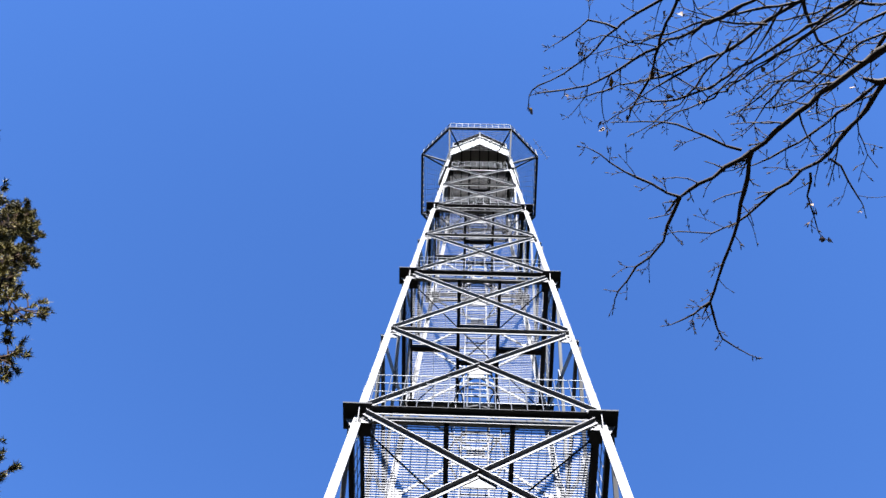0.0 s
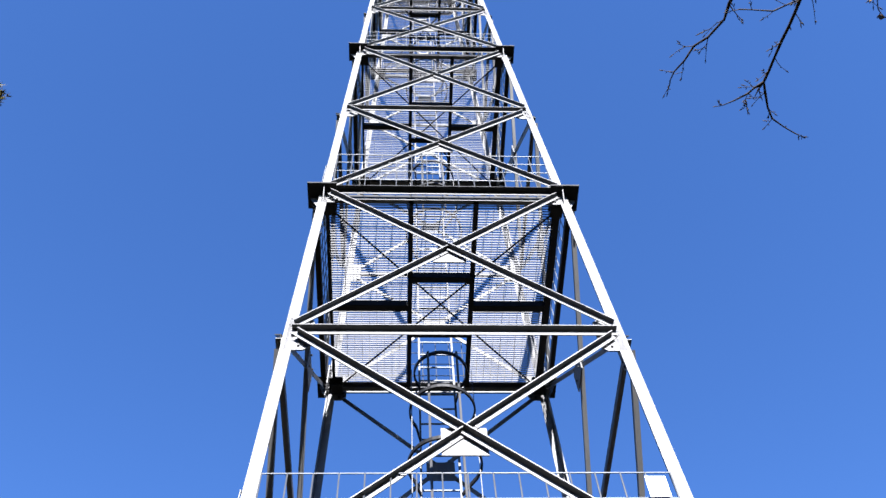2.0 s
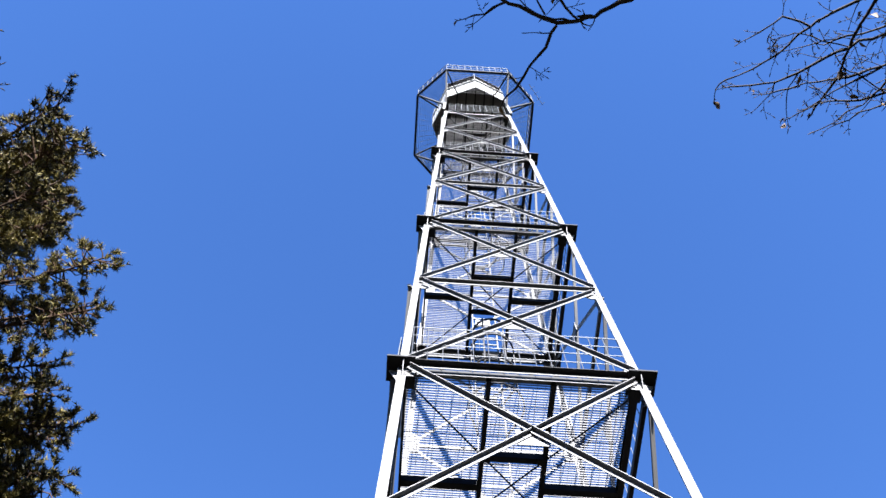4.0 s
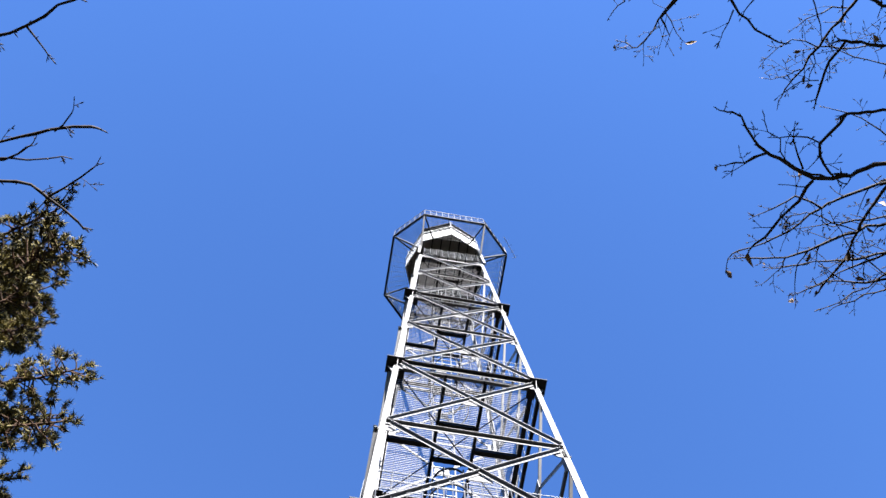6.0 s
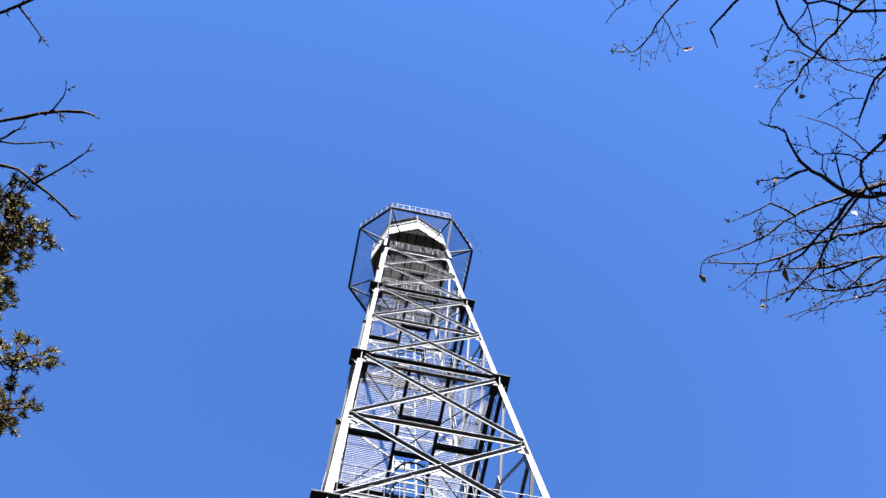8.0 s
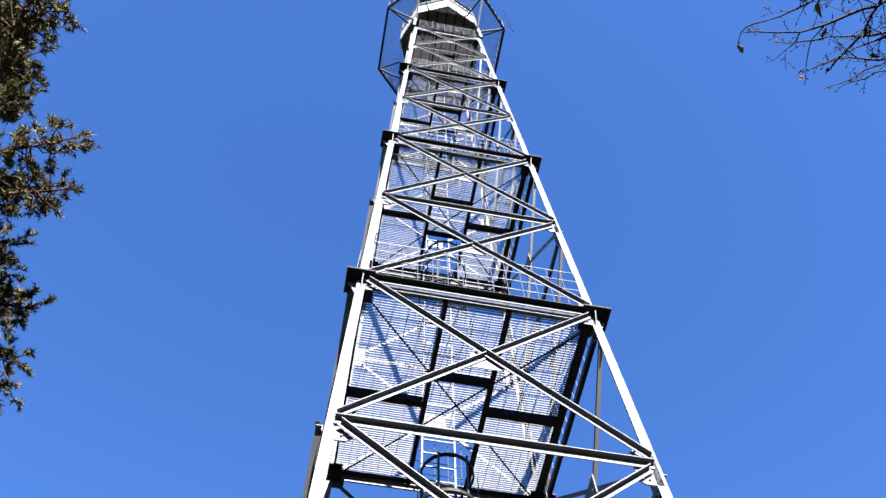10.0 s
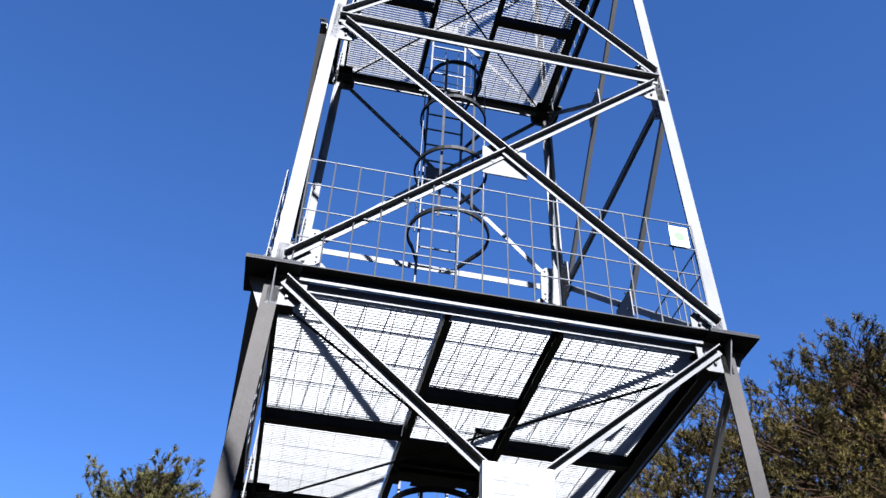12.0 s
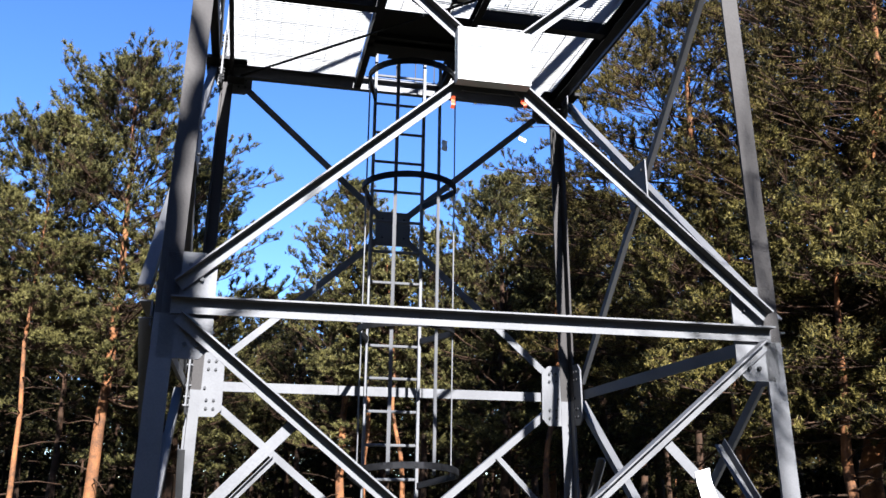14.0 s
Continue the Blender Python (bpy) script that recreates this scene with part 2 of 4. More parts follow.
for zi, (za, zb) in enumerate(panels):
    s = size_at(zb)
    xa, xb = half(za) - INSET - LEG * 1.2, half(zb) - INSET - LEG * 1.2
    za2, zb2 = za + (0.11 if za in P else 0.08), zb - (0.11 if zb in P else 0.08)
    if zi == 0:
        za2 = -0.25
    ring_of("brace", diagonal(-xa, za2, xb, zb2, s, 0.014))
    ring_of("brace", diagonal(xa, za2, -xb, zb2, s, 0.034))
    # plate where the braces cross
    f = xb / (xa + xb)
    zc = zb2 - (zb2 - za2) * f
    pw, ph = 0.16, 0.16
    if zi != 1:
        pw, ph = 0.19 - 0.006 * zi, 0.16 - 0.006 * zi
        ring_of("crossing_plate", plate([face(-pw, zc - ph * 1.5, -0.002), face(pw, zc - ph * 1.5, -0.002), face(pw, zc + ph * 0.6, -0.002), face(-pw, zc + ph * 0.6, -0.002)], (0, -1, 0), 0.012))
    else:
        first = plate([face(-pw, zc - ph, -0.002), face(pw, zc - ph, -0.002), face(pw, zc + ph, -0.002), face(-pw, zc + ph, -0.002)], (0, -1, 0), 0.012)
        ring_of("crossing_plate", first)

# bolts through the crossing plates of the lower panels
def cross_bolts():
    for za, zb in panels[1:4]:
        xa, xb = half(za) - INSET - LEG * 1.2, half(zb) - INSET - LEG * 1.2
        za2, zb2 = za + (0.11 if za in P else 0.08), zb - (0.11 if zb in P else 0.08)
        zc = zb2 - (zb2 - za2) * xb / (xa + xb)
        slope = (zb2 - za2) / (xa + xb)
        for m in TURNS:
            for sx in (-1, 1):
                for sz in (-1, 1):
                    bolt(face(sx * 0.1, zc + sz * 0.1 * slope, 0.014), m)


cross_bolts()

# gusset plates at the legs
for zi, z in enumerate(levels):
    deck = z in P
    hh = 0.27 - 0.006 * zi
    ww = INSET + LEG + 0.19 - 0.012 * zi
    for s in (-1, 1):
        e0 = half(z)
        if deck and z == P[4]:
            pts = [face(s * (half(z - hh) - INSET - 0.03), z - hh, -0.03), face(s * (e0 - ww), z - hh, -0.03), face(s * (e0 - ww), z - 0.02, -0.03), face(s * (e0 - INSET - 0.03), z - 0.02, -0.03)]
        else:
            c = 0.06
            pts = [face(s * (half(z - hh) - INSET - 0.03), z - hh, -0.02), face(s * (e0 - ww + c), z - hh, -0.02), face(s * (e0 - ww), z - hh + c, -0.02),
                   face(s * (e0 - ww), z + hh - c, -0.02), face(s * (e0 - ww + c), z + hh, -0.02), face(s * (half(z + hh) - INSET - 0.03), z + hh, -0.02)]
        ring_of("gusset_plate", plate(pts, (0, -1, 0), 0.014))
        if z < 13:
            bp = []
            for q in (-0.2, -0.13, 0.13, 0.2):
                for o in (0.06, 0.12):
                    bp.append(face(s * (e0 - INSET - LEG - o), z + q, 0.002 - 0.006))
            bp.append(face(s * (e0 - INSET - LEG - 0.04), z - 0.03, -0.004))
            for m in TURNS:
                for p in bp:
                    bolt(p, m)

# splice plates under every deck corner with their stiffening ribs
for k, z in enumerate(P[:4]):
    w0 = half(z)
    o, inn = 0.018, 0.345 - 0.02 * k
    for dz in (0.0, -0.015):
        first = part("splice_plate", box(bmesh.new(), (-(w0 + o), -(w0 + o), z + dz - 0.013), (-(w0 - inn), -(w0 - inn), z + dz)), PLATESTEEL, tower)
        for m in TURNS[1:]:
            share("splice_plate", first, tower, m)
    zz, c = z - 0.03, w0 - INSET
    m0 = c - 0.055
    front = [(-m0, -c + 0.02, zz), (-m0, -c - 0.115, zz), (-m0, -c - 0.002, zz - 0.27)]
    rib = part("rib", plate([(x - 0.005, y, q) for x, y, q in front], (1, 0, 0), 0.01), STEEL, tower)
    side = part("rib", plate([(y, x - 0.005, q) for x, y, q in front], (0, 1, 0), 0.01), STEEL, tower)
    for m in TURNS[1:]:
        share("rib", rib, tower, m)
        share("rib", side, tower, m)

# secondary bars in the lowest panel
for s in (-1, 1):
    a = face(s * 0.97, 1.9, -0.02)
    b = face(s * 1.7, 1.15, -0.02)
    d = (b - a).normalized()
    ring_of("secondary_bar", angle_bar(a, b, (0, 1, 0), Vector((0, 1, 0)).cross(d), 0.055, 0.055, 0.007))

for m in TURNS:
    c = m @ leg_point(-1, -1, GROUND, 0.13)
    bm = box(bmesh.new(), (c.x - 0.4, c.y - 0.4, GROUND - 0.5), (c.x + 0.4, c.y + 0.4, BASE - 0.03))
    bmesh.ops.bevel(bm, geom=bm.edges[:], offset=0.02, segments=1, affect="EDGES")
    foot = part("footing", fix(bm), CONCRETE)
    tagged(foot, "square concrete footing under a tower leg", "footing", "tower footings")
    part("base_plate", box(bmesh.new(), (c.x - 0.25, c.y - 0.25, BASE - 0.03), (c.x + 0.25, c.y + 0.25, BASE)), STEEL, tower)


# ---- decks ----
def channel(p0, p1, depth, inward, h=0.12):
    """A channel beam under the line p0-p1, its flanges pointing inward."""
    t = 0.008
    return fix(prism(bmesh.new(), p0, p1, [(0, 0), (depth, 0), (depth, -t), (t, -t), (t, -h + t), (depth, -h + t), (depth, -h), (0, -h)], u=inward, v=(0, 0, 1)))


def grating(x0, x1, y0, y1, z, pitch=0.034, h=0.03, shallow=1.0):
    """Bearing bars along x, cross bars along y, and an edge frame."""
    bm = bmesh.new()
    t = 0.0022
    n = max(1, int((y1 - y0) / pitch))
    for i in range(n + 1):
        y = y0 + (y1 - y0) * i / n
        tt = t * 2 if i % 10 == 0 else t
        box(bm, (x0, y - tt / 2, z - h), (x1, y + tt / 2, z))
    n = max(1, round((x1 - x0) / 0.1))
    for i in range(n + 1):
        x = x0 + (x1 - x0) * i / n
        low = (0.008 if i % 2 else 0.018) * shallow
        tt = 0.003 if i % 2 else 0.004
        box(bm, (x - tt / 2, y0, z - low), (x + tt / 2, y1, z - 0.001))
    return fix(bm)


JX = 0.415
for k, z in enumerate(P):
    w = half(z)
    d = w - 0.2
    jx = JX * (1 if k < 2 else 1 - 0.06 * (k - 1))
    deck = thing("steel_deck", "open steel grating deck framed by dark steel beams" if k < 4 else "top steel grating deck under the viewing cabin", "platform", "tower decks", at=(0, 0, z))
    zt = -0.03
    part("edge_beam", angle_bar((-d, -d - 0.045, zt), (d, -d - 0.045, zt), (0, 1, 0), (0, 0, -1), 0.09, 0.075, 0.008), STEEL, deck)
    part("edge_beam", channel((-d, d, zt), (d, d, zt), 0.06, (0, -1, 0)), STEEL, deck)
    # side beams and joists take the shade-dark steel, front and back the bright
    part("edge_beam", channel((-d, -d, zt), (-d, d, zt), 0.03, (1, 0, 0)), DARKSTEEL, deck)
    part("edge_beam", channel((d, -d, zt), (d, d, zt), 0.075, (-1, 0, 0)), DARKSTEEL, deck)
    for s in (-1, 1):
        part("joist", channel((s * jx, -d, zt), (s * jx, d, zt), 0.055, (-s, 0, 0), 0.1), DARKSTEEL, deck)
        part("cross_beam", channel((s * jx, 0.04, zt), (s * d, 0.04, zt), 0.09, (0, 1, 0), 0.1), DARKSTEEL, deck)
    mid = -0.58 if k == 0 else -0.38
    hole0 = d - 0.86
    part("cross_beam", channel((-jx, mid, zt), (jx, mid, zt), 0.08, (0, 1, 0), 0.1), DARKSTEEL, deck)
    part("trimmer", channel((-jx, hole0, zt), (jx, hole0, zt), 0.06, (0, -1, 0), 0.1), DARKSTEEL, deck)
    for x0, x1, y0, y1 in ((-d, -jx, -d, 0.04), (-d, -jx, 0.04, d), (jx, d, -d, 0.04), (jx, d, 0.04, d), (-jx, jx, -d, mid), (-jx, jx, mid, hole0)):
        g = 0.004
        # gratings get a darker copy higher up, standing in for dimmer light
        part("grating", grating(x0 + g, x1 - g, y0 + g, y1 - g, 0.0, *((0.034, 0.028) if k else (0.03, 0.025) if x0 > -d or y0 < 0 else (0.03, 0.025, 0.3))), ZINC if k == 0 else DIM_GRATE if k >= 3 else ZINC_DIMMED, deck)
    for s in (-1, 1) if k else ():
        part("hinge_block", box(bmesh.new(), (s * (jx - 0.08) - 0.045, mid - 0.03, -0.185), (s * (jx - 0.08) + 0.045, mid + 0.06, -0.135)), DARKSTEEL, deck)
    # plan bracing rods
    for s in (-1, 1):
        part("tie_rod", bar((s * (d - 0.1), -d + 0.1, -0.16), (-s * (d - 0.1), d - 0.1, -0.16), 0.011), DARKSTEEL, deck)
    for sx in (-1, 1):
        for sy in (-1, 1):
            c = Vector((sx * (d + 0.02), sy * (d + 0.02), 0))
            part("corner_bracket", box(bmesh.new(), (min(c.x, c.x - sx * 0.15), min(c.y, c.y - sy * 0.15), -0.19), (max(c.x, c.x - sx * 0.15), max(c.y, c.y - sy * 0.15), -0.178)), DARKSTEEL, deck)
    # toe board along the front
    part("toe_board", box(bmesh.new(), (-d, -d - 0.012, 0.004), (d, -d - 0.004, 0.08)), DARKSTEEL, deck)

# closed hatch over the ladder opening of the first deck
z = P[0]
hatch = thing("hatch_cover", "dark closed steel hatch over the ladder opening of the deck", "hatch", at=(0, 0, z))
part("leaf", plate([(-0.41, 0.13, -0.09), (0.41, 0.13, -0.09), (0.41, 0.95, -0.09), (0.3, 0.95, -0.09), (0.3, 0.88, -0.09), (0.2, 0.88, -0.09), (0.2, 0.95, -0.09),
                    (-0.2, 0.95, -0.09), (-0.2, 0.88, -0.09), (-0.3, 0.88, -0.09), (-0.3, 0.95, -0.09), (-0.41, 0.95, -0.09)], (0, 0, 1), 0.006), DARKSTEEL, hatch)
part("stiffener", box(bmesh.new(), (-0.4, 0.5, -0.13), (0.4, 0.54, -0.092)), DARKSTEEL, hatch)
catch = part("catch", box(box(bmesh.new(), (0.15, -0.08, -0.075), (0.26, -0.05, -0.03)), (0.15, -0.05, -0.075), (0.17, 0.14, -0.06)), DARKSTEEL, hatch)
part("bolt", bar((0.19, -0.1, -0.06), (0.31, -0.1, -0.06), 0.014, 8), ZINC, catch, "bright zinc bolt")

# guard rails of welded bars round every deck
for k, z in enumerate(P):
    wy = half(z) - 0.08
    w = half(z) - 0.27
    nx = max(6, round(2 * w / 0.183))
    top = 1.085
    v0 = None
    h0 = None
    for side in range(4):
        rail = thing("guard_rail", "galvanised guard rail of crossed welded steel bars", "railing", "deck guard rails", at=(0, 0, z))
        rail.rotation_euler = (0, 0, radians(90 * side))
        for i in range(nx + 1):
            x = -w + 2 * w * i / nx
            if v0 is None:
                v0 = part("upright", bar((0, 0, 0.02), (0, 0.03, top), 0.006, 6), RAIL, rail)
                v0.location = (x, -wy, 0)
            else:
                share("upright", v0, rail, Matrix.Translation((x, -wy, 0)))
        for i in range(5):
            hz = 0.06 + (top - 0.06) * i / 4
            if h0 is None:
                h0 = part("rail_bar", bar((-w, 0, 0), (w, 0, 0), 0.006, 6), RAIL, rail)
                h0.location = (0, -wy + 0.012 + 0.02 * i / 4, hz)
            else:
                share("rail_bar", h0, rail, Matrix.Translation((0, -wy + 0.012 + 0.02 * i / 4, hz)))


# ---- ladders with safety cages, one to each storey ----
def ladder_y(z):
    return 1.31 - 0.02575 * (z - 4.0)


HOOP_R = 0.385
for k in range(5):
    z0 = GROUND + 0.1 if k == 0 else P[k - 1] + 0.02
    z1 = P[k] - 0.0
    lad = thing("caged_ladder", "vertical steel ladder with hooped safety cage between decks", "ladder", "tower ladders", at=(0, 0, 0))
    if k == 4:
        z1 = P[4]
    for sx in (-0.25, 0.2):
        part("stile", fix(prism(bmesh.new(), (sx, ladder_y(z0), z0), (sx, ladder_y(z1), z1), [(-0.012, -0.025), (0.012, -0.025), (0.012, 0.025), (-0.012, 0.025)], u=(1, 0, 0), v=(0, 1, 0))), STEEL if k == 0 else LADDERSTEEL, lad)
    rung = None
    i = math.ceil(z0 / 0.275)
    while i * 0.275 < z1 - 0.05:
        zr = i * 0.275 + 0.06
        if rung is None:
            rung = part("rung", bar((-0.25, 0, 0), (0.2, 0, 0), 0.013, 6), STEEL if k == 0 else RAIL, lad)
            rung.location = (0, ladder_y(zr), zr)
        else:
            share("rung", rung, lad, Matrix.Translation((0, ladder_y(zr), zr)))
        i += 1
    # hoops
    def outline(r, deep):
        pts = [(0.2, 0.0)]
        if k == 0:
            arc = [180 * q / 18 for q in range(19)]
        else:
            arc = [-38 + 256 * q / 24 for q in range(25)]
        pts += [(r * math.cos(radians(a)) + 0.0, -r * math.sin(radians(a)) - deep) for a in arc]
        return pts + [(-0.25, 0.0)]

    def hoop_mesh(pts, rise=0.0):
        bm = bmesh.new()
        rings = []
        for i, (xa, ya) in enumerate(pts):
            pa, pb = Vector(pts[max(i - 1, 0)]), Vector(pts[min(i + 1, len(pts) - 1)])
            nrm = Vector((pb.y - pa.y, pa.x - pb.x)).normalized() * 0.011
            rings.append([bm.verts.new((xa + q * nrm.x, ya + q * nrm.y, h - ya * rise)) for q, h in ((1, -0.024), (1, 0.024), (-1, 0.024), (-1, -0.024))])
        for ra, rb in zip(rings, rings[1:]):
            for j in range(4):
                bm.faces.new((ra[j], ra[(j + 1) % 4], rb[(j + 1) % 4], rb[j]))
        bm.faces.new(rings[0])
        bm.faces.new(rings[-1][::-1])
        return fix(bm)

    if k == 0:
        hoops = [(1.66, 1.1), (2.86, 1.0), (4.06, 1.0), (5.05, 0.95)]
    else:
        hoops = [(z0 + 2.68, 1.12), (z0 + 3.65, 1.06), (z0 + 4.53, 1.0), (z0 + 5.23, 0.85)]
    for n, (zh, wide) in enumerate(hoops):
        # the lowest hoop flares, the highest is narrow
        hoop = part("hoop", hoop_mesh(outline(HOOP_R * wide, 0.5 if n == 0 else 0.46), 0.15 if k == 0 and n == 0 else 0.0), HOOPSTEEL, lad)
        hoop.location = (0, ladder_y(zh), zh)
        last = zh
    zs = 1.73 if k == 0 else z0 + 2.68
    for a in (5, 62, 118, 175):
        x, y = HOOP_R * 0.97 * math.cos(radians(a)) + 0.01, -HOOP_R * 0.97 * math.sin(radians(a)) - 0.45
        part("strap", fix(prism(bmesh.new(), (x, ladder_y(zs) + y, zs), (x, ladder_y(last) + y, last + 0.03), [(-0.014, -0.004), (0.014, -0.004), (0.014, 0.004), (-0.014, 0.004)], u=(math.cos(radians(a + 90)), -math.sin(radians(a + 90)), 0), v=(math.cos(radians(a)), -math.sin(radians(a)), 0))), LADDERSTEEL if k else STEEL, lad)

# ---- the viewing cabin and its gallery ----
CAB_R, CAB_Z0, CAB_Z1 = 1.37, 31.67, 32.75
cabin = thing("viewing_cabin", "white octagonal viewing cabin with grey soffit and dark roof", "cabin", at=(0, 0, 0))


def octagon(r, turn=0.0):
    return [(r * math.cos(radians(45 * i + turn)), r * math.sin(radians(45 * i + turn))) for i in range(8)]


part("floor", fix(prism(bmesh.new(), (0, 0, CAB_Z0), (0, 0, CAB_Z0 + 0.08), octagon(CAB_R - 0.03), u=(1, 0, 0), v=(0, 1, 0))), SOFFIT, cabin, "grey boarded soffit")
for i in range(7):
    x = -0.9 + 0.3 * i
    y = min(CAB_R - 0.12, (CAB_R - 0.05) * 1.35 - abs(x))
    part("soffit_batten", fix(box(bmesh.new(), (x - 0.02, -y, CAB_Z0 - 0.05), (x + 0.02, y, CAB_Z0 - 0.002))), DARKSTEEL, cabin)
oc = octagon(CAB_R)
for i in range(8):
    (xa, ya), (xb, yb) = oc[i], oc[(i + 1) % 8]
    nrm = Vector((xa + xb, ya + yb, 0)).normalized()
    part("wall_panel", plate([(xa, ya, CAB_Z0 - 0.03), (xb, yb, CAB_Z0 - 0.03), (xb, yb, CAB_Z1), (xa, ya, CAB_Z1)], -nrm, 0.03), WHITE, cabin)
    part("corner_post", bar((xa * 0.97, ya * 0.97, CAB_Z1 - 0.02), (xa * 0.97, ya * 0.97, 34.45), 0.025, 6), STEEL, cabin)
    part("handrail", bar((xa, ya, CAB_Z1 + 0.35), (xb, yb, CAB_Z1 + 0.35), 0.03, 6), WHITE, cabin)
bm = bmesh.new()
tip = bm.verts.new((0, 0, 35.4))
rim = [bm.verts.new((x, y, 34.42)) for x, y in octagon(1.3)]
rim2 = [bm.verts.new((x, y, 34.5)) for x, y in octagon(1.3)]
bm.faces.new(rim[::-1])
for i in range(8):
    j = (i + 1) % 8
    bm.faces.new((rim[i], rim[j], rim2[j], rim2[i]))
    bm.faces.new((rim2[i], rim2[j], tip))
part("roof", fix(bm), DARKSTEEL, cabin, "dark sheet-metal pyramid roof")
for sx in (-1, 1):
    for sy in (-1, 1):
        a = leg_point(sx, sy, P[4], 0.1)
        part("post", fix(prism(bmesh.new(), a, (sx * 0.935, sy * 0.935, CAB_Z1), [(-0.04, -0.04), (0.04, -0.04), (0.04, 0.04), (-0.04, 0.04)], u=(1, 0, 0), v=(0, 1, 0))), STEEL, cabin)

GA, GB, GZ = 1.90, 1.01, 31.43
gallery = thing("gallery", "octagonal outer gallery of dark steel with mesh floor and railing", "balcony", at=(0, 0, 0))
gp = [(GB, -GA), (GA, -GB), (GA, GB), (GB, GA), (-GB, GA), (-GA, GB), (-GA, -GB), (-GB, -GA)]
for i in range(8):
    a, b = Vector((*gp[i], GZ)), Vector((*gp[(i + 1) % 8], GZ))
    part("ring_beam", fix(prism(bmesh.new(), a, b, [(-0.035, -0.05), (0.035, -0.05), (0.035, 0.05), (-0.035, 0.05)])), DARKSTEEL, gallery)
    part("rail", bar(a + Vector((0, 0, 1.05)), b + Vector((0, 0, 1.05)), 0.013, 6), RAIL, gallery)
    part("mid_rail", bar(a + Vector((0, 0, 0.55)), b + Vector((0, 0, 0.55)), 0.008, 6), RAIL, gallery)
    c = Vector((*gp[i], GZ))
    inner = Vector((*[v * 1.33 / math.hypot(*gp[i]) for v in gp[i]], GZ))
    part("joist", fix(prism(bmesh.new(), inner, c, [(-0.02, -0.04), (0.02, -0.04), (0.02, 0.04), (-0.02, 0.04)])), DARKSTEEL, gallery)
    # knee brace down to the leg
    sx, sy = math.copysign(1, c.x), math.copysign(1, c.y)
    part("knee_brace", fix(prism(bmesh.new(), (sx * 0.96, sy * 0.96, 30.3), c, [(-0.025, -0.03), (0.025, -0.03), (0.025, 0.03), (-0.025, 0.03)])), DARKSTEEL, gallery)
    # open mesh floor: bars parallel to the outer edge
    ia = Vector((*[v * 1.28 / math.hypot(*gp[i]) for v in gp[i]], GZ))
    g2 = gp[(i + 1) % 8]
    ib = Vector((*[v * 1.28 / math.hypot(*g2) for v in g2], GZ))
    bm = bmesh.new()
    for j in range(1, 13):
        u = j / 13
        prism(bm, ia.lerp(a, u) + Vector((0, 0, 0.03)), ib.lerp(b, u) + Vector((0, 0, 0.03)), [(-0.005, -0.015), (0.005, -0.015), (0.005, 0.015), (-0.005, 0.015)])
    for j in range(1, 10):
        u = j / 10
        prism(bm, ia.lerp(ib, u) + Vector((0, 0, 0.035)), a.lerp(b, u) + Vector((0, 0, 0.035)), [(-0.004, -0.008), (0.004, -0.008), (0.004, 0.008), (-0.004, 0.008)])
    part("mesh_floor", fix(bm), DARKSTEEL, gallery, "dark open mesh floor panel")
base_bal = part("baluster", bar((0, 0, 0), (0, 0, 1.05), 0.01, 5), STEEL, gallery)
base_bal.location = (*gp[0], GZ)
for i in range(8):
    a, b = Vector((*gp[i], GZ)), Vector((*gp[(i + 1) % 8], GZ))
    nb = max(4, round((b - a).length / 0.2))
    for j in range(nb):
        if i or j:
            share("baluster", base_bal, gallery, Matrix.Translation(a.lerp(b, j / nb)))
# aerial on the gallery
aerial = thing("aerial", "thin pale rod aerial clamped to the gallery railing", "antenna", at=(1.9, -1.01, 32.3))
part("mast", bar((0.02, 0, -0.6), (0.02, 0, 0.5), 0.012), STEEL, aerial)
part("boom", bar((-0.1, -0.45, 0.0), (0.42, 0.2, -0.1), 0.009), STEEL, aerial)
for i in range(4):
    u = 0.2 + 0.25 * i
    c = Vector((-0.1 + 0.52 * u, -0.45 + 0.65 * u, -0.1 * u))
    part("element", bar(c - Vector((0.08, -0.07, 0)), c + Vector((0.08, -0.07, 0)), 0.005), STEEL, aerial)

# ---- signs ----
zc = 3.95
sign = thing("notice_board", "white metal notice board with faint grey lettering on the braces", "sign", at=(0, -half(zc) - 0.03, zc))
board = part("board", fix(box(bmesh.new(), (-0.21, -0.006, -0.16), (0.21, 0.075, 0.16))), WHITE, sign)
for x0, x1, zz in ((-0.1, -0.06, 0.075), (-0.15, -0.07, 0.05), (-0.03, 0.06, 0.045), (-0.15, -0.02, -0.03)):
    part("text_bar", fix(box(bmesh.new(), (x0, -0.0085, zz - 0.007), (x1, -0.0065, zz + 0.007))), GREYPRINT, board)
gsign = thing("small_sign", "small white sign with a green mark wired to the guard rail", "sign", at=(1.34, -half(P[0]) + 0.066, P[0] + 0.9))
gplate = part("plate", fix(box(bmesh.new(), (-0.075, -0.003, -0.1), (0.075, 0.003, 0.1))), WHITE, gsign)
part("mark", fix(prism(bmesh.new(), (0, -0.0035, 0.0), (0, -0.0055, 0.0), [(0.045 * math.cos(i * math.pi / 8), 0.04 * math.sin(i * math.pi / 8)) for i in range(16)], u=(1, 0, 0), v=(0, 0, 1))), GREEN, gplate, "green round mark")


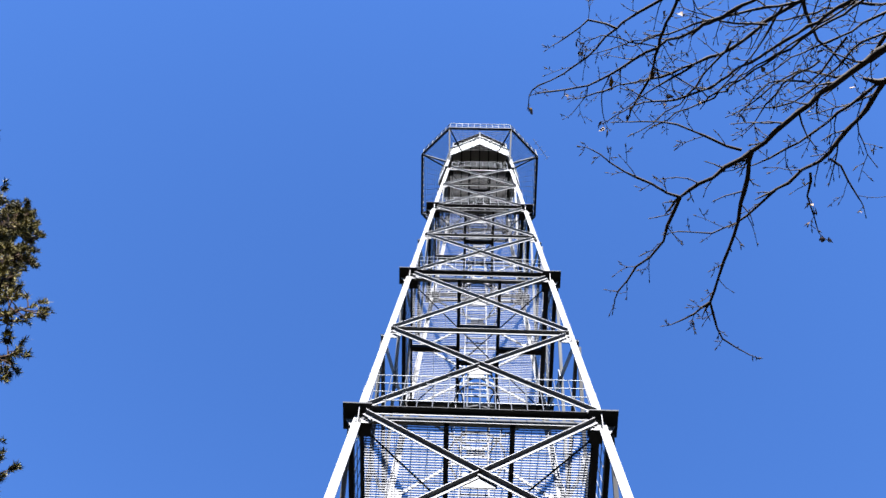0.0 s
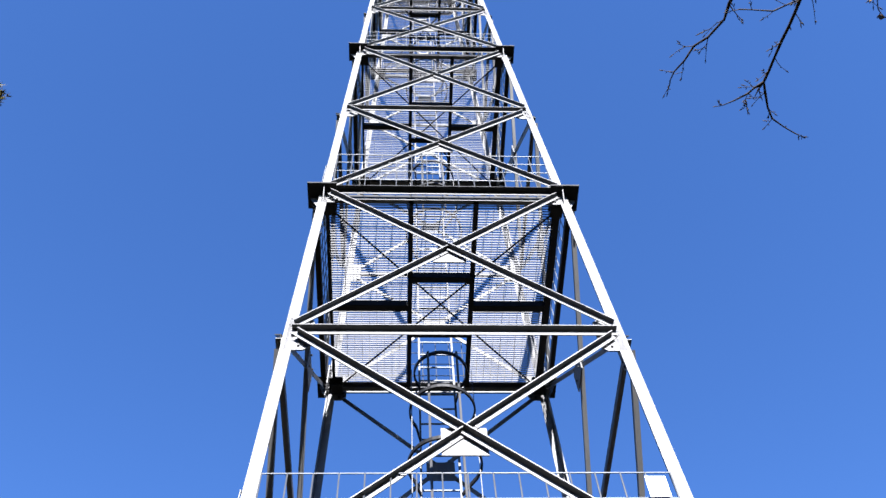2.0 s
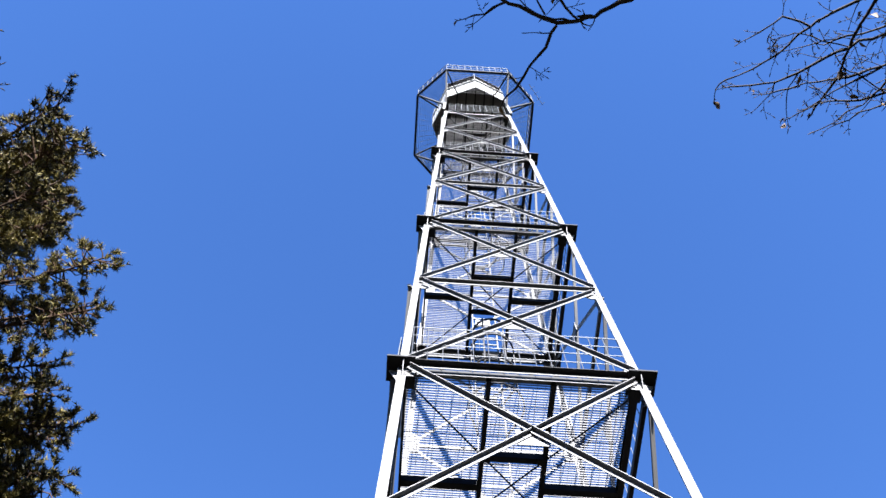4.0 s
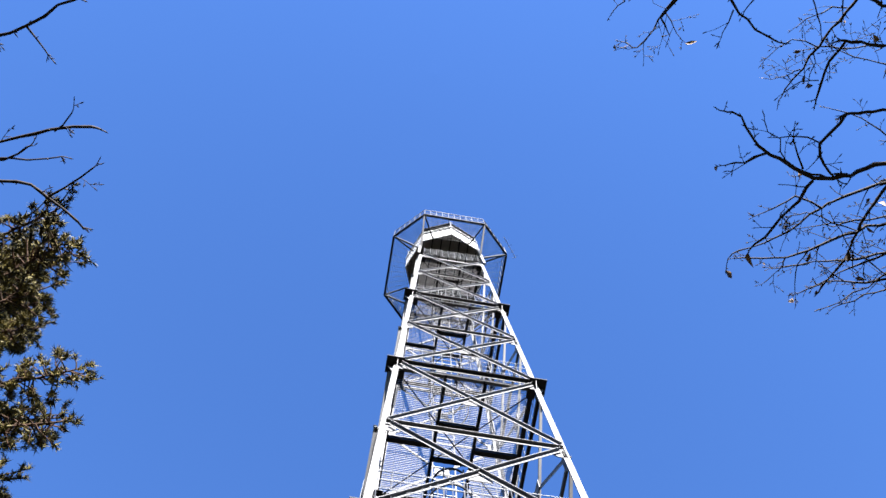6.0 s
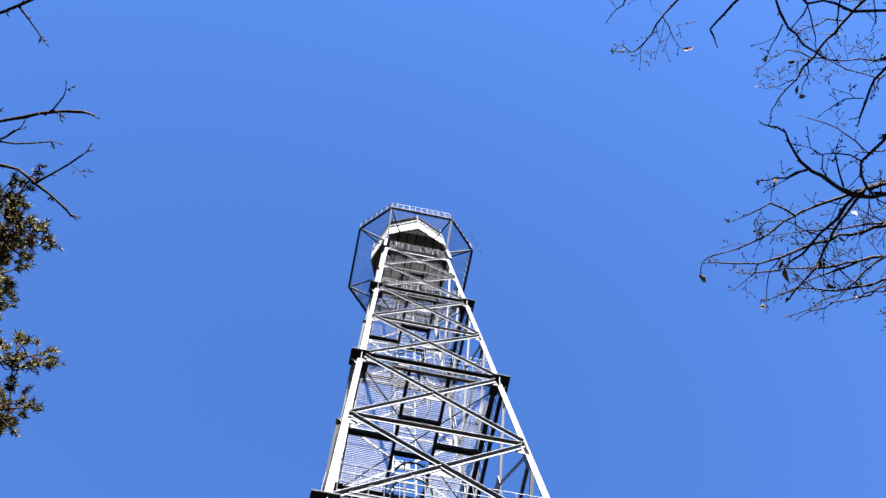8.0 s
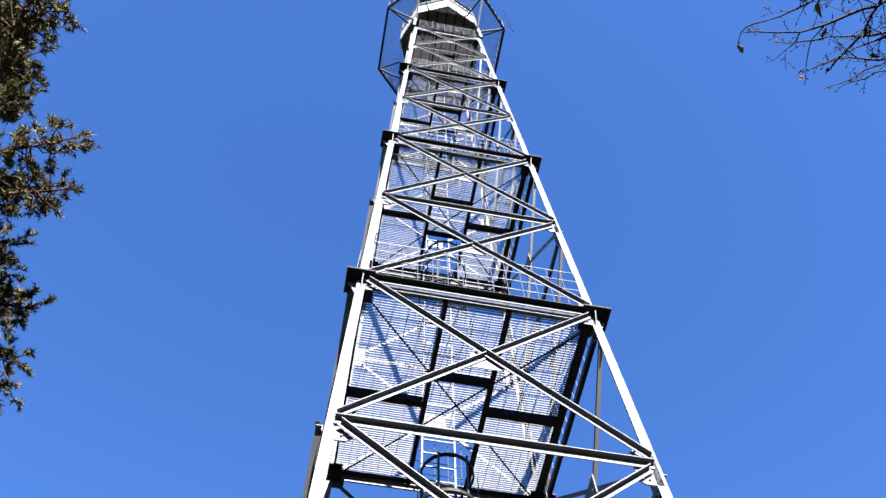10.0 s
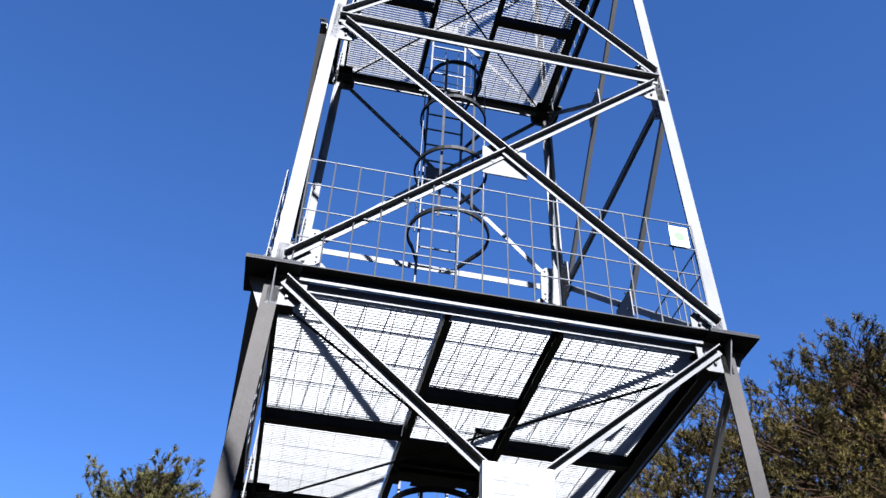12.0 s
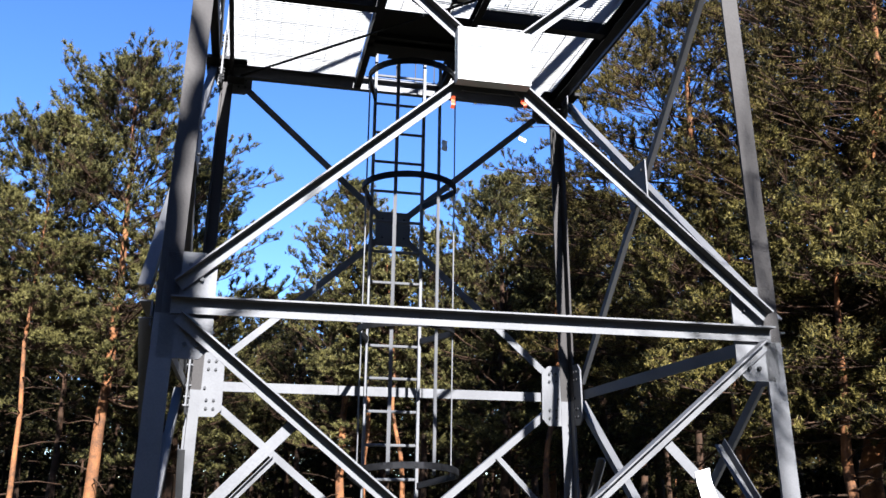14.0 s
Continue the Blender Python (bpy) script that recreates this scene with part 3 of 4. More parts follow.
# ---- tape and paper caught on the steelwork ----
def strip(name, label, at, size, mat, tilt):
    t = thing(name, label, name.replace("_", " "), "tape scraps" if "tape" in name else "", at=at)
    t.rotation_euler = tilt
    bm = bmesh.new()
    w, h = size
    cols = [[bm.verts.new((sx * w / 2, 0.012 * math.sin(j * 1.3), -h * j / 5)) for sx in (-1, 1)] for j in range(6)]
    back = [[bm.verts.new(v.co + Vector((0, 0.0015, 0))) for v in c] for c in cols]
    for j in range(5):
        bm.faces.new((cols[j][0], cols[j][1], cols[j + 1][1], cols[j + 1][0]))
        bm.faces.new((back[j][0], back[j + 1][0], back[j + 1][1], back[j][1]))
        bm.faces.new((cols[j][0], cols[j + 1][0], back[j + 1][0], back[j][0]))
        bm.faces.new((cols[j][1], back[j][1], back[j + 1][1], cols[j + 1][1]))
    part("sheet", fix(bm), mat, t)
    return t


yb = -half(3.7) + INSET - 0.075
strip("tape_scrap", "short strip of red barrier tape tied on a brace", (-0.215, yb, 3.72), (0.022, 0.075), TAPE, (0, 0.1, 0))
strip("tape_scrap", "short strip of red barrier tape tied on a brace", (0.185, yb, 3.74), (0.022, 0.05), TAPE, (0, -0.3, 0))
strip("tape_scrap", "twisted strip of red and white tape fluttering below the notice board", (0.2, -1.62, 3.57), (0.022, 0.06), PAPER, (0.3, -1.1, 0.2))
strip("paper_scrap", "torn white paper caught on the ladder cage", (0.29, ladder_y(4.5) - 0.52, 4.5), (0.05, 0.12), PAPER, (-0.35, 0.25, 0.2))
strip("plastic_wrap", "white plastic sheet wrapped round a secondary bar", (1.13, -half(1.7) + INSET - 0.05, 1.72), (0.09, 0.3), PAPER, (0, -0.25, 0.1))

# ---- trees ----
def mesh_object(name, verts, faces, mat, parent):
    me = bpy.data.meshes.new(name)
    verts, faces = np.asarray(verts, dtype=np.float32), np.asarray(faces, dtype=np.int32)
    me.vertices.add(len(verts))
    me.vertices.foreach_set("co", verts.ravel())
    k = faces.shape[1]
    me.loops.add(faces.size)
    me.loops.foreach_set("vertex_index", faces.ravel())
    me.polygons.add(len(faces))
    me.polygons.foreach_set("loop_start", np.arange(0, faces.size, k, dtype=np.int32))
    me.update(calc_edges=True)
    me.materials.append(mat)
    ob = new(name, me)
    ob.parent = parent
    return ob


class Wood:
    """Gathers tapered tubes into one quad mesh."""

    def __init__(self):
        self.v, self.f, self.n = [], [], 0

    def limb(self, pts, radii, k=6):
        pts = np.asarray(pts, float)
        ang = np.arange(k) * 2 * np.pi / k
        for i in range(len(pts)):
            d = pts[min(i + 1, len(pts) - 1)] - pts[max(i - 1, 0)]
            d /= np.linalg.norm(d) + 1e-9
            a = np.cross(d, (0.31, 0.17, 0.93) if abs(d[2]) < 0.9 else (1, 0.2, 0))
            a /= np.linalg.norm(a)
            b = np.cross(d, a)
            self.v.append(pts[i] + radii[i] * (np.cos(ang)[:, None] * a + np.sin(ang)[:, None] * b))
        base = self.n
        for i in range(len(pts) - 1):
            for j in range(k):
                q = (j + 1) % k
                self.f.append((base + i * k + j, base + i * k + q, base + (i + 1) * k + q, base + (i + 1) * k + j))
        self.n += len(pts) * k

    def put(self, name, mat, parent, second=None, after=0):
        ob = mesh_object(name, np.concatenate(self.v), self.f, mat, parent)
        if second:
            ob.data.materials.append(second)
            ob.data.polygons.foreach_set("material_index", [int(i >= after) for i in range(len(self.f))])
        ob.data.polygons.foreach_set("use_smooth", [True] * len(ob.data.polygons))
        return ob


def needle_mesh(rng, shoots, per, length, width, lie=0.55):
    """Needles round every shoot (start, direction, shoot length)."""
    s = np.asarray([x[0] for x in shoots])
    d = np.asarray([x[1] for x in shoots])
    sl = np.asarray([x[2] for x in shoots])
    n = len(s)
    u = rng.random((n, per))
    side = rng.normal(size=(n, per, 3))
    side -= d[:, None, :] * (side * d[:, None, :]).sum(2, keepdims=True)
    side /= np.linalg.norm(side, axis=2, keepdims=True) + 1e-9
    nd = d[:, None, :] * lie + side
    nd /= np.linalg.norm(nd, axis=2, keepdims=True)
    p = s[:, None, :] + d[:, None, :] * (u * sl[:, None])[:, :, None]
    w = np.cross(nd, rng.normal(size=nd.shape))
    w /= np.linalg.norm(w, axis=2, keepdims=True) + 1e-9
    ln = length * (0.7 + 0.6 * rng.random((n, per, 1)))
    v = np.stack((p - w * width / 2, p + w * width / 2, p + nd * ln), axis=2).reshape(-1, 3)
    f = np.arange(len(v)).reshape(-1, 3)
    return v, f


def pine(seed, h, clear, spread, girth, per=16, length=0.13, width=0.016, label="", group="pines round the clearing", lean=0.0, bend=0.3, whorls=26, sub=9, thick=7, arms=4, twigs=True, boughs=(), leaf=None, skin=None, lie=0.55, shoot=1.0, rise=1.0, sprig=1.0, bark=None, bare=(0.22, 0.6), tuft=0.0):
    """A Scots pine: tapered trunk with limbs, and a crown of needle tufts. boughs: tips of heavy boughs."""
    rng = np.random.default_rng(seed)
    tree = thing("pine_tree", label, "tree", group)
    wood, shoots = Wood(), []
    zs = np.linspace(0, h, 15)
    wob = np.cumsum(rng.normal(size=(15, 2)) * 0.045 * bend * 3, axis=0)
    wob -= wob[0]
    tx = wob[:, 0] + lean * (zs / h) ** 1.5
    ty = wob[:, 1]
    wood.limb(np.stack((tx, ty, zs), 1), girth * (1 - 0.93 * (zs / h)) + 0.008, 10)
    stem_faces = len(wood.f)

    def on_trunk(z):
        return np.array([np.interp(z, zs, tx), np.interp(z, zs, ty), z])

    plan = []
    for wi in range(whorls):
        f = (wi + rng.random() * 0.6) / whorls
        z = clear + (h - clear - 0.15) * f
        prof = spread * (0.4 + 0.6 * math.sin(math.pi * (0.12 + 0.78 * f))) * (1 - f ** 7)
        for b in range(rng.integers(arms - 1, arms + 1)):
            az = rng.random() * 2 * np.pi
            ln = max(0.35, prof * (0.55 + 0.6 * rng.random()))
            el = radians(-5 + 50 * rise * f + rng.normal() * 10)
            plan.append((on_trunk(z), np.array([np.cos(az) * np.cos(el), np.sin(az) * np.cos(el), np.sin(el)]), ln, f, sub))
    for tip in boughs:
        at = on_trunk(tip[2] - 0.9)
        d = np.asarray(tip) - at
        plan.append((at, d / np.linalg.norm(d), np.linalg.norm(d), 0.4, sub * 6))
    for at, d, ln, f, subs in plan:
        pts, p = [at], at.copy()
        k = 7
        if subs != sub:
            end = at + d * ln
            pts = [at + (end - at) * u + np.array([0, 0, -0.5 * u * (1 - u)]) + rng.normal(size=3) * 0.02 for u in np.linspace(0, 1, k + 1)]
        for i in range(k if subs == sub else 0):
            d = d + np.array([*(rng.normal(size=2) * 0.12), 0.06 * rise + 0.03 * rng.normal()])
            d /= np.linalg.norm(d)
            p = p + d * ln / k
            pts.append(p.copy())
        r0 = girth * 0.2 * (1 - 0.75 * f) * (0.6 + 0.4 * min(1, ln / spread))
        wood.limb(pts, np.linspace(r0, 0.007, k + 1), 5)
        pts = np.asarray(pts)
        side = np.cross(d, (0, 0, 1.0))
        side /= np.linalg.norm(side) + 1e-9
        start = rng.uniform(*bare)
        for j in range(subs):
            u = start + (1 - start) * (j + rng.random()) / subs
            q = np.array([np.interp(u * k, np.arange(k + 1), pts[:, c]) for c in range(3)])
            sgn = 1 if j % 2 else -1
            sd = side * sgn * (0.5 + 0.5 * rng.random()) + d * 0.7 + np.array([0, 0, 0.25 + 0.3 * rng.normal()])
            if subs != sub:
                sd = rng.normal(size=3) * 0.8 + d * 0.15 + np.array([0, 0, 0.15])
            sd /= np.linalg.norm(sd)
            sl = ln * (0.32 * (1.15 - u)) + 0.16
            if subs != sub:
                sl = 0.14 + 0.2 * rng.random()
            sl *= sprig
            e = q + sd * sl
            if twigs:
                wood.limb([q, (q + e) / 2 + rng.normal(size=3) * 0.02, e], [0.008, 0.006, 0.004], 3)
            m = 3 + int(sl * thick)
            for s in range(m):
                uu = 0.4 + 0.4 * tuft + (0.65 - 0.4 * tuft) * (s + 0.5) / m
                sdir = sd * 0.5 + rng.normal(size=3) * 0.35 + np.array([0, 0, 0.65])
                sdir /= np.linalg.norm(sdir)
                shoots.append((q + (e - q) * uu, sdir, (0.08 + 0.1 * rng.random()) * shoot))
        for s in range(3):
            sdir = d + rng.normal(size=3) * 0.4 + np.array([0, 0, 0.3])
            shoots.append((pts[-1], sdir / np.linalg.norm(sdir), 0.18 * shoot))
    # dead stubs below the crown
    for i in range(9):
        z = clear * (0.3 + 0.65 * rng.random())
        az = rng.random() * 2 * np.pi
        at = on_trunk(z)
        e = at + np.array([np.cos(az), np.sin(az), 0.1 + 0.2 * rng.normal()]) * (0.3 + 0.9 * rng.random())
        wood.limb([at, (at + e) / 2 + (0, 0, 0.05), e], [0.02, 0.013, 0.005], 4)
    wood.put("trunk", bark or BARK, tree, skin or LIMBBARK, stem_faces)
    v, f = needle_mesh(rng, shoots, per, length, width, lie)
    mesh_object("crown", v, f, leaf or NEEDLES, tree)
    return tree


FAR = "green Scots pine with orange-brown bark at the forest edge"
YOUNG = "bushy young pine in the undergrowth"
DEEP = "dark pine deep in the wood"
FINE = dict(per=18, length=0.077, width=0.016, lie=0.8, sub=13, thick=9, whorls=24, bare=(0.05, 0.4), tuft=0.9)
ROUGH = dict(per=7, length=0.115, width=0.041, lie=0.7, sub=12, thick=7, whorls=18, arms=5, bark=LIMBBARK, bare=(0.05, 0.45), tuft=0.8)
CLOSE = dict(per=19, length=0.064, width=0.0145, lie=0.85, thick=7, tuft=0.7)
kinds = [
    pine(11, 12.7, 4.2, 3.7, 0.16, label="tall Scots pine with an orange trunk and rounded crown", lean=0.1, arms=6, **{**FINE, "sub": 17, "whorls": 27, "bare": (0.03, 0.3)}),
    pine(12, 10.5, 5.0, 2.0, 0.062, label="slender pine with a pale bare trunk and small crown", lean=0.3, arms=5, **FINE),
    pine(13, 11.2, 3.0, 2.4, 0.14, label=FAR, lean=-0.4, arms=6, **FINE),
    pine(14, 10.5, 2.4, 2.7, 0.15, label=FAR, arms=6, **{**FINE, "bark": LIMBBARK}),
    pine(15, 4.6, 0.25, 1.8, 0.06, per=8, length=0.15, width=0.034, label=YOUNG, group="young pines", leaf=NEEDLES_SHADED, whorls=13, sub=6, thick=4, twigs=False),
    pine(16, 12.6, 3.4, 4.6, 0.22, leaf=NEEDLES_BROAD, label="broad old pine with dull needles on heavy spreading boughs", whorls=20, arms=7, sub=24, lean=-0.8, bend=0.8, rise=0.4, **{**CLOSE, "bare": (0.12, 0.45)}),
]
kinds += [
    pine(17, 12.0, 1.2, 2.8, 0.16, per=7, length=0.22, width=0.06, label=DEEP, group="deep wood", leaf=NEEDLES_SHADED, whorls=18, sub=6, thick=3, twigs=False, bark=LIMBBARK),
    pine(18, 11.5, 0.8, 3.0, 0.18, per=7, length=0.22, width=0.06, label=DEEP, group="deep wood", leaf=NEEDLES_SHADED, whorls=18, sub=6, thick=3, twigs=False, bark=LIMBBARK),
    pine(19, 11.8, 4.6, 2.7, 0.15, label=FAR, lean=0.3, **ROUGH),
    pine(20, 11.2, 4.2, 2.8, 0.16, label="Scots pine in shade-dark green behind the forest edge", lean=-0.3, leaf=NEEDLES_SHADED, **ROUGH),
    pine(22, 12.0, 6.6, 2.2, 0.12, label="slender pine with a bare orange trunk", lean=0.7, bend=0.5, **{**ROUGH, "bark": BARK}),
    pine(23, 6.4, 3.0, 2.5, 0.11, label="low bushy pine with sunlit yellowish tips", group="young pines", leaf=NEEDLES_LIT, whorls=12, arms=6, sub=13, rise=0.5, **CLOSE),
    pine(24, 12.4, 1.4, 3.4, 0.2, label="dark dense pine behind the broad old ones", leaf=NEEDLES_SHADED, **{**ROUGH, "sub": 15, "arms": 6}),
]


def spot(az, dist):
    """A place on the ground seen from the clearing's viewpoint, azimuth clockwise from +y."""
    return -1.32 + dist * math.sin(radians(az)), -6.48 + dist * math.cos(radians(az))


used = set()


def plant(kind, az, dist, scale=1.0, turn=0.0):
    x, y = spot(az, dist)
    m = pose(x, y, GROUND - 0.05, 0, 0, turn)
    ob = kinds[kind]
    if kind not in used:
        used.add(kind)
    else:
        ob = copy_thing(ob, m)
    ob.matrix_basis = m @ Matrix.Diagonal((scale, scale, scale, 1))


# each row: kind, azimuth, distance, scale, turn
# the front row, west to east
for row in ((2, -17.0, 22, 0.96, 120), (1, -12.3, 21, 0.97, 40), (0, -8.0, 22, 0.95, 0), (3, -3.4, 24, 1.0, 300), (2, 6.4, 30, 1.1, 200), (8, 11.0, 28, 0.86, 30),
            (3, 16.1, 24, 1.0, 70), (2, 19.0, 25.5, 0.96, 250), (3, 22.4, 24.5, 0.96, 150), (8, 25.2, 26, 0.9, 80)):
    plant(*row)
# broad old pines and low bushy ones on the east side
for row in ((5, 37.6, 15.0, 0.88, 130), (5, 30.0, 17.5, 0.91, 20), (5, 45.0, 15.5, 0.9, 250), (11, 29.5, 14.5, 0.96, 0), (11, 35.5, 12.6, 0.9, 100), (11, 42.0, 12.5, 0.95, 220)):
    plant(*row)
# slender bare trunks between the crowns
for row in ((10, 7.7, 29, 0.8, 270), (10, 10.2, 27, 0.75, 160), (10, 16.6, 27, 0.75, 20), (10, 18.4, 22.5, 0.78, 330)):
    plant(*row)
# the second row
for row in ((8, -21, 26, 1.0, 200), (9, -14.5, 30, 0.95, 10), (9, -10.0, 32, 0.9, 250), (9, -5.5, 33, 0.75, 160), (8, 0.8, 40, 0.72, 80), (9, 3.6, 36, 0.86, 66), (9, 9.0, 31, 0.84, 20), (9, 13.4, 29, 0.86, 300),
            (8, 14.6, 35, 0.95, 100), (9, 18, 34, 0.95, 10), (8, 21, 36, 0.95, 120), (9, 24.5, 33, 0.95, 220), (8, 28, 32, 1.0, 190)):
    plant(*row)
for row in ((12, 35.5, 19.5, 1.0, 100), (12, 39.5, 18.5, 1.0, 44), (12, 45, 19, 1.05, 280), (12, 33, 24, 0.95, 200), (8, 50, 19, 1, 60)):
    plant(*row)
rng = random.Random(8)
for i in range(26):
    plant(8 + i % 2, -24 + 62 * i / 25 + rng.uniform(-0.8, 0.8), rng.uniform(34, 41), rng.uniform(0.78, 0.92), rng.uniform(0, 360))
for i in range(12):
    plant(4, -24 + 80 * i / 11 + rng.uniform(-2, 2), rng.uniform(33, 46), rng.uniform(0.6, 1.0), rng.uniform(0, 360))
for i in range(40):
    plant(6 + i % 2, -24 + 80 * i / 39 + rng.uniform(-0.6, 0.6), rng.uniform(40, 52), rng.uniform(0.8, 1.0), rng.uniform(0, 360))
for i in range(28):
    plant(6 + i % 2, -24 + 62 * i / 27 + rng.uniform(-0.8, 0.8), rng.uniform(36, 43), rng.uniform(0.42, 0.58), rng.uniform(0, 360))

near = pine(21, 14.0, 7.4, 0.95, 0.18, per=17, length=0.046, width=0.01, lie=0.9, shoot=0.35, tuft=0.6, leaf=NEEDLES_LIT, whorls=26, sub=20, thick=16, sprig=0.75, label="tall Scots pine with dense tufted crown beside the tower", group="", bend=0.1,
            boughs=[(2.4, -1.6, 8.7), (2.2, -1.3, 9.2), (2.0, -1.7, 9.5), (2.3, -1.3, 8.3), (1.1, 0.1, 11.3), (1.0, -0.1, 11.8), (1.3, -0.1, 10.9), (2.5, -0.25, 8.55), (2.3, -0.1, 9.0), (2.3, -0.4, 9.3), (2.2, 0.1, 8.3),
                    (2.0, 1.2, 8.9), (1.8, 1.0, 9.3), (1.9, 1.4, 8.6), (1.7, 1.2, 8.2), (2.1, 1.0, 8.0), (2.2, 1.1, 7.6), (2.0, 0.9, 8.5), (2.25, 1.05, 8.2), (2.35, 1.1, 7.9), (2.25, 0.85, 8.6), (2.25, 1.0, 7.7)])
near.matrix_basis = pose(-6.3, -3.2, GROUND - 0.05)

# the wood goes on behind the front rows; added unseen trees close round the clearing
grow = np.random.default_rng(31)
wv, wf, tv, count = [], [], Wood(), 0
for i in range(430):
    a = 2 * np.pi * (i + grow.random()) / 230 if i < 230 else radians(-25 + 85 * grow.random())
    ahead = math.cos(a - radians(15)) > 0.6
    # the unseen trees stand close and tall to block skylight, clear of the sun
    sunny = abs((math.degrees(a) - SUN_AZ + 180) % 360 - 180) < 24
    r = grow.uniform(48, 75) if ahead else grow.uniform(32, 40) if sunny else grow.uniform(13.5, 19)
    h = grow.uniform(9.5, 12.5) * (1.0 if ahead or sunny else 1.42)
    c = np.array([-1.3 + r * math.sin(a), -6.5 + r * math.cos(a), GROUND - 0.05])
    tv.limb([c, c + (0, 0, h * 0.6), c + (0, 0, h)], [0.17, 0.11, 0.02], 5)
    m = 1100
    f = grow.random(m) ** (1.9 if ahead else 1.0)
    ang = grow.random(m) * 2 * np.pi
    rad = (0.9 + 2.1 * np.sin(np.pi * (0.1 + 0.85 * f))) * (0.35 + 0.65 * np.sqrt(grow.random(m))) * (0.75 + 0.3 * np.sin(ang * 3 + f * 23))
    p = c + np.stack((rad * np.cos(ang), rad * np.sin(ang), h * (0.01 + 0.99 * f)), 1)
    d = grow.normal(size=(m, 3)) + np.array([0, 0, 0.8])
    d /= np.linalg.norm(d, axis=1)[:, None]
    w = np.cross(d, grow.normal(size=(m, 3)))
    w /= np.linalg.norm(w, axis=1)[:, None]
    wv.append(np.stack((p - w * 0.085, p + w * 0.085, p + d * 0.38), 1).reshape(-1, 3))
    wf.append(np.arange(count, count + 3 * m).reshape(-1, 3))
    count += 3 * m
woods = thing("far_woods", "dark pine wood behind the forest edge and, unseen, round the viewpoint", "woods", kind="stuff")
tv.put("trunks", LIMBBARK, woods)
mesh_object("foliage", np.concatenate(wv), np.concatenate(wf), NEEDLES_SHADED, woods)


class BareTree:
    """A leafless broadleaf tree: a tapered trunk, boughs added one by one with budded twigs, and a few dry leaves."""

    def __init__(self, label, seed, base, top, girth=0.11, ratio=0.35):
        self.thing = thing("bare_tree", label, "tree", "leafless trees")
        self.seed, self.leaf_at, n = seed, [], 9
        rng = np.random.default_rng(seed)
        base, top = np.asarray(base, float), np.asarray(top, float)
        self.base, self.top = base, top
        line = [base + (top - base) * i / n + np.array([*(rng.normal(size=2) * 0.03 * (i > 0)), 0]) for i in range(n + 1)]
        trunk = Wood()
        trunk.limb(line + [line[-1] + np.array([0, 0, girth * ratio])], [*np.linspace(girth, girth * ratio, n + 1), 0.004], 10)
        trunk.put("trunk", TWIGBARK, self.thing)

    def on_trunk(self, z):
        u = (z - self.base[2]) / (self.top[2] - self.base[2])
        return tuple(self.base + (self.top - self.base) * u)

    def twig(self, rng, wood, p, d, ln, r, depth, fine, leaves):
        """A zigzag twig with buds at its nodes, forking depth times."""
        k = max(3, int(ln / (0.035 * fine)))
        pts = [p]
        for i in range(k):
            d = d + rng.normal(size=3) * np.array([0.2, 0.2, 0.12])
            d /= np.linalg.norm(d)
            p = p + d * ln / k
            pts.append(p)
        wood.limb(pts, np.linspace(r, max(0.0009 * fine, r * 0.5), k + 1), 4)
        for q in pts[1:]:
            if rng.random() < 0.6:
                b = rng.normal(size=3)
                b = d * 0.6 + b / np.linalg.norm(b)
                wood.limb([q, q + b * 0.005 * fine, q + b * 0.011 * fine], [0.0012 * fine, 0.0019 * fine, 0.0006 * fine], 4)
        wood.limb([p, p + d * 0.006 * fine, p + d * 0.016 * fine], [0.0014 * fine, 0.0024 * fine, 0.0006 * fine], 4)
        if rng.random() < leaves:
            self.leaf_at.append((p, d, fine))
        if depth > 0:
            sgn = 1
            for i in range(1, k):
                if rng.random() < 0.5:
                    sgn = -sgn
                    s = np.cross(d, (0, 0, 1.0)) * sgn + rng.normal(size=3) * 0.35
                    s /= np.linalg.norm(s)
                    self.twig(rng, wood, pts[i], d * 0.75 + s * 0.8, ln * (0.25 + 0.4 * rng.random()), max(0.0011 * fine, r * 0.6), depth - 1, fine, leaves)

    def bough(self, *guide, r=0.008, end=0.0024, twigs=0.75, fine=0.8, reach=0.19, leaves=0.03, skip=0.12):
        """A bough through a few guide points; twigs: how many of its nodes bear one; reach: their length."""
        self.seed += 1
        rng = np.random.default_rng(self.seed * 101)
        guide = [np.asarray(p, float) for p in guide]
        line = []
        for i in range(len(guide) - 1):
            a, b = guide[i], guide[i + 1]
            before, after = guide[max(i - 1, 0)], guide[min(i + 2, len(guide) - 1)]
            m = max(2, int(np.linalg.norm(b - a) / (0.045 * fine)))
            for u in np.arange(m) / m:
                c = 0.5 * (2 * a + (b - before) * u + (2 * before - 5 * a + 4 * b - after) * u * u + (3 * a - before - 3 * b + after) * u ** 3)
                line.append(c + rng.normal(size=3) * 0.0045 * fine * (i + u > 0))
        line.append(guide[-1])
        n = len(line)
        radii = np.linspace(r, end, n) * (1 + 0.12 * rng.normal(size=n))
        wood = Wood()
        wood.limb(line, radii, 6)
        sgn = 1
        for i in range(max(1, int(n * skip)), n - 1):
            d = line[i + 1] - line[i - 1]
            d /= np.linalg.norm(d)
            if rng.random() < twigs:
                sgn = -sgn
                s = np.cross(d, (0, 0, 1.0)) * sgn + rng.normal(size=3) * np.array([0.3, 0.3, 0.4])
                s /= np.linalg.norm(s)
                ln = reach * (0.25 + 0.75 * rng.random()) * (0.45 + 0.55 * (1 - i / n))
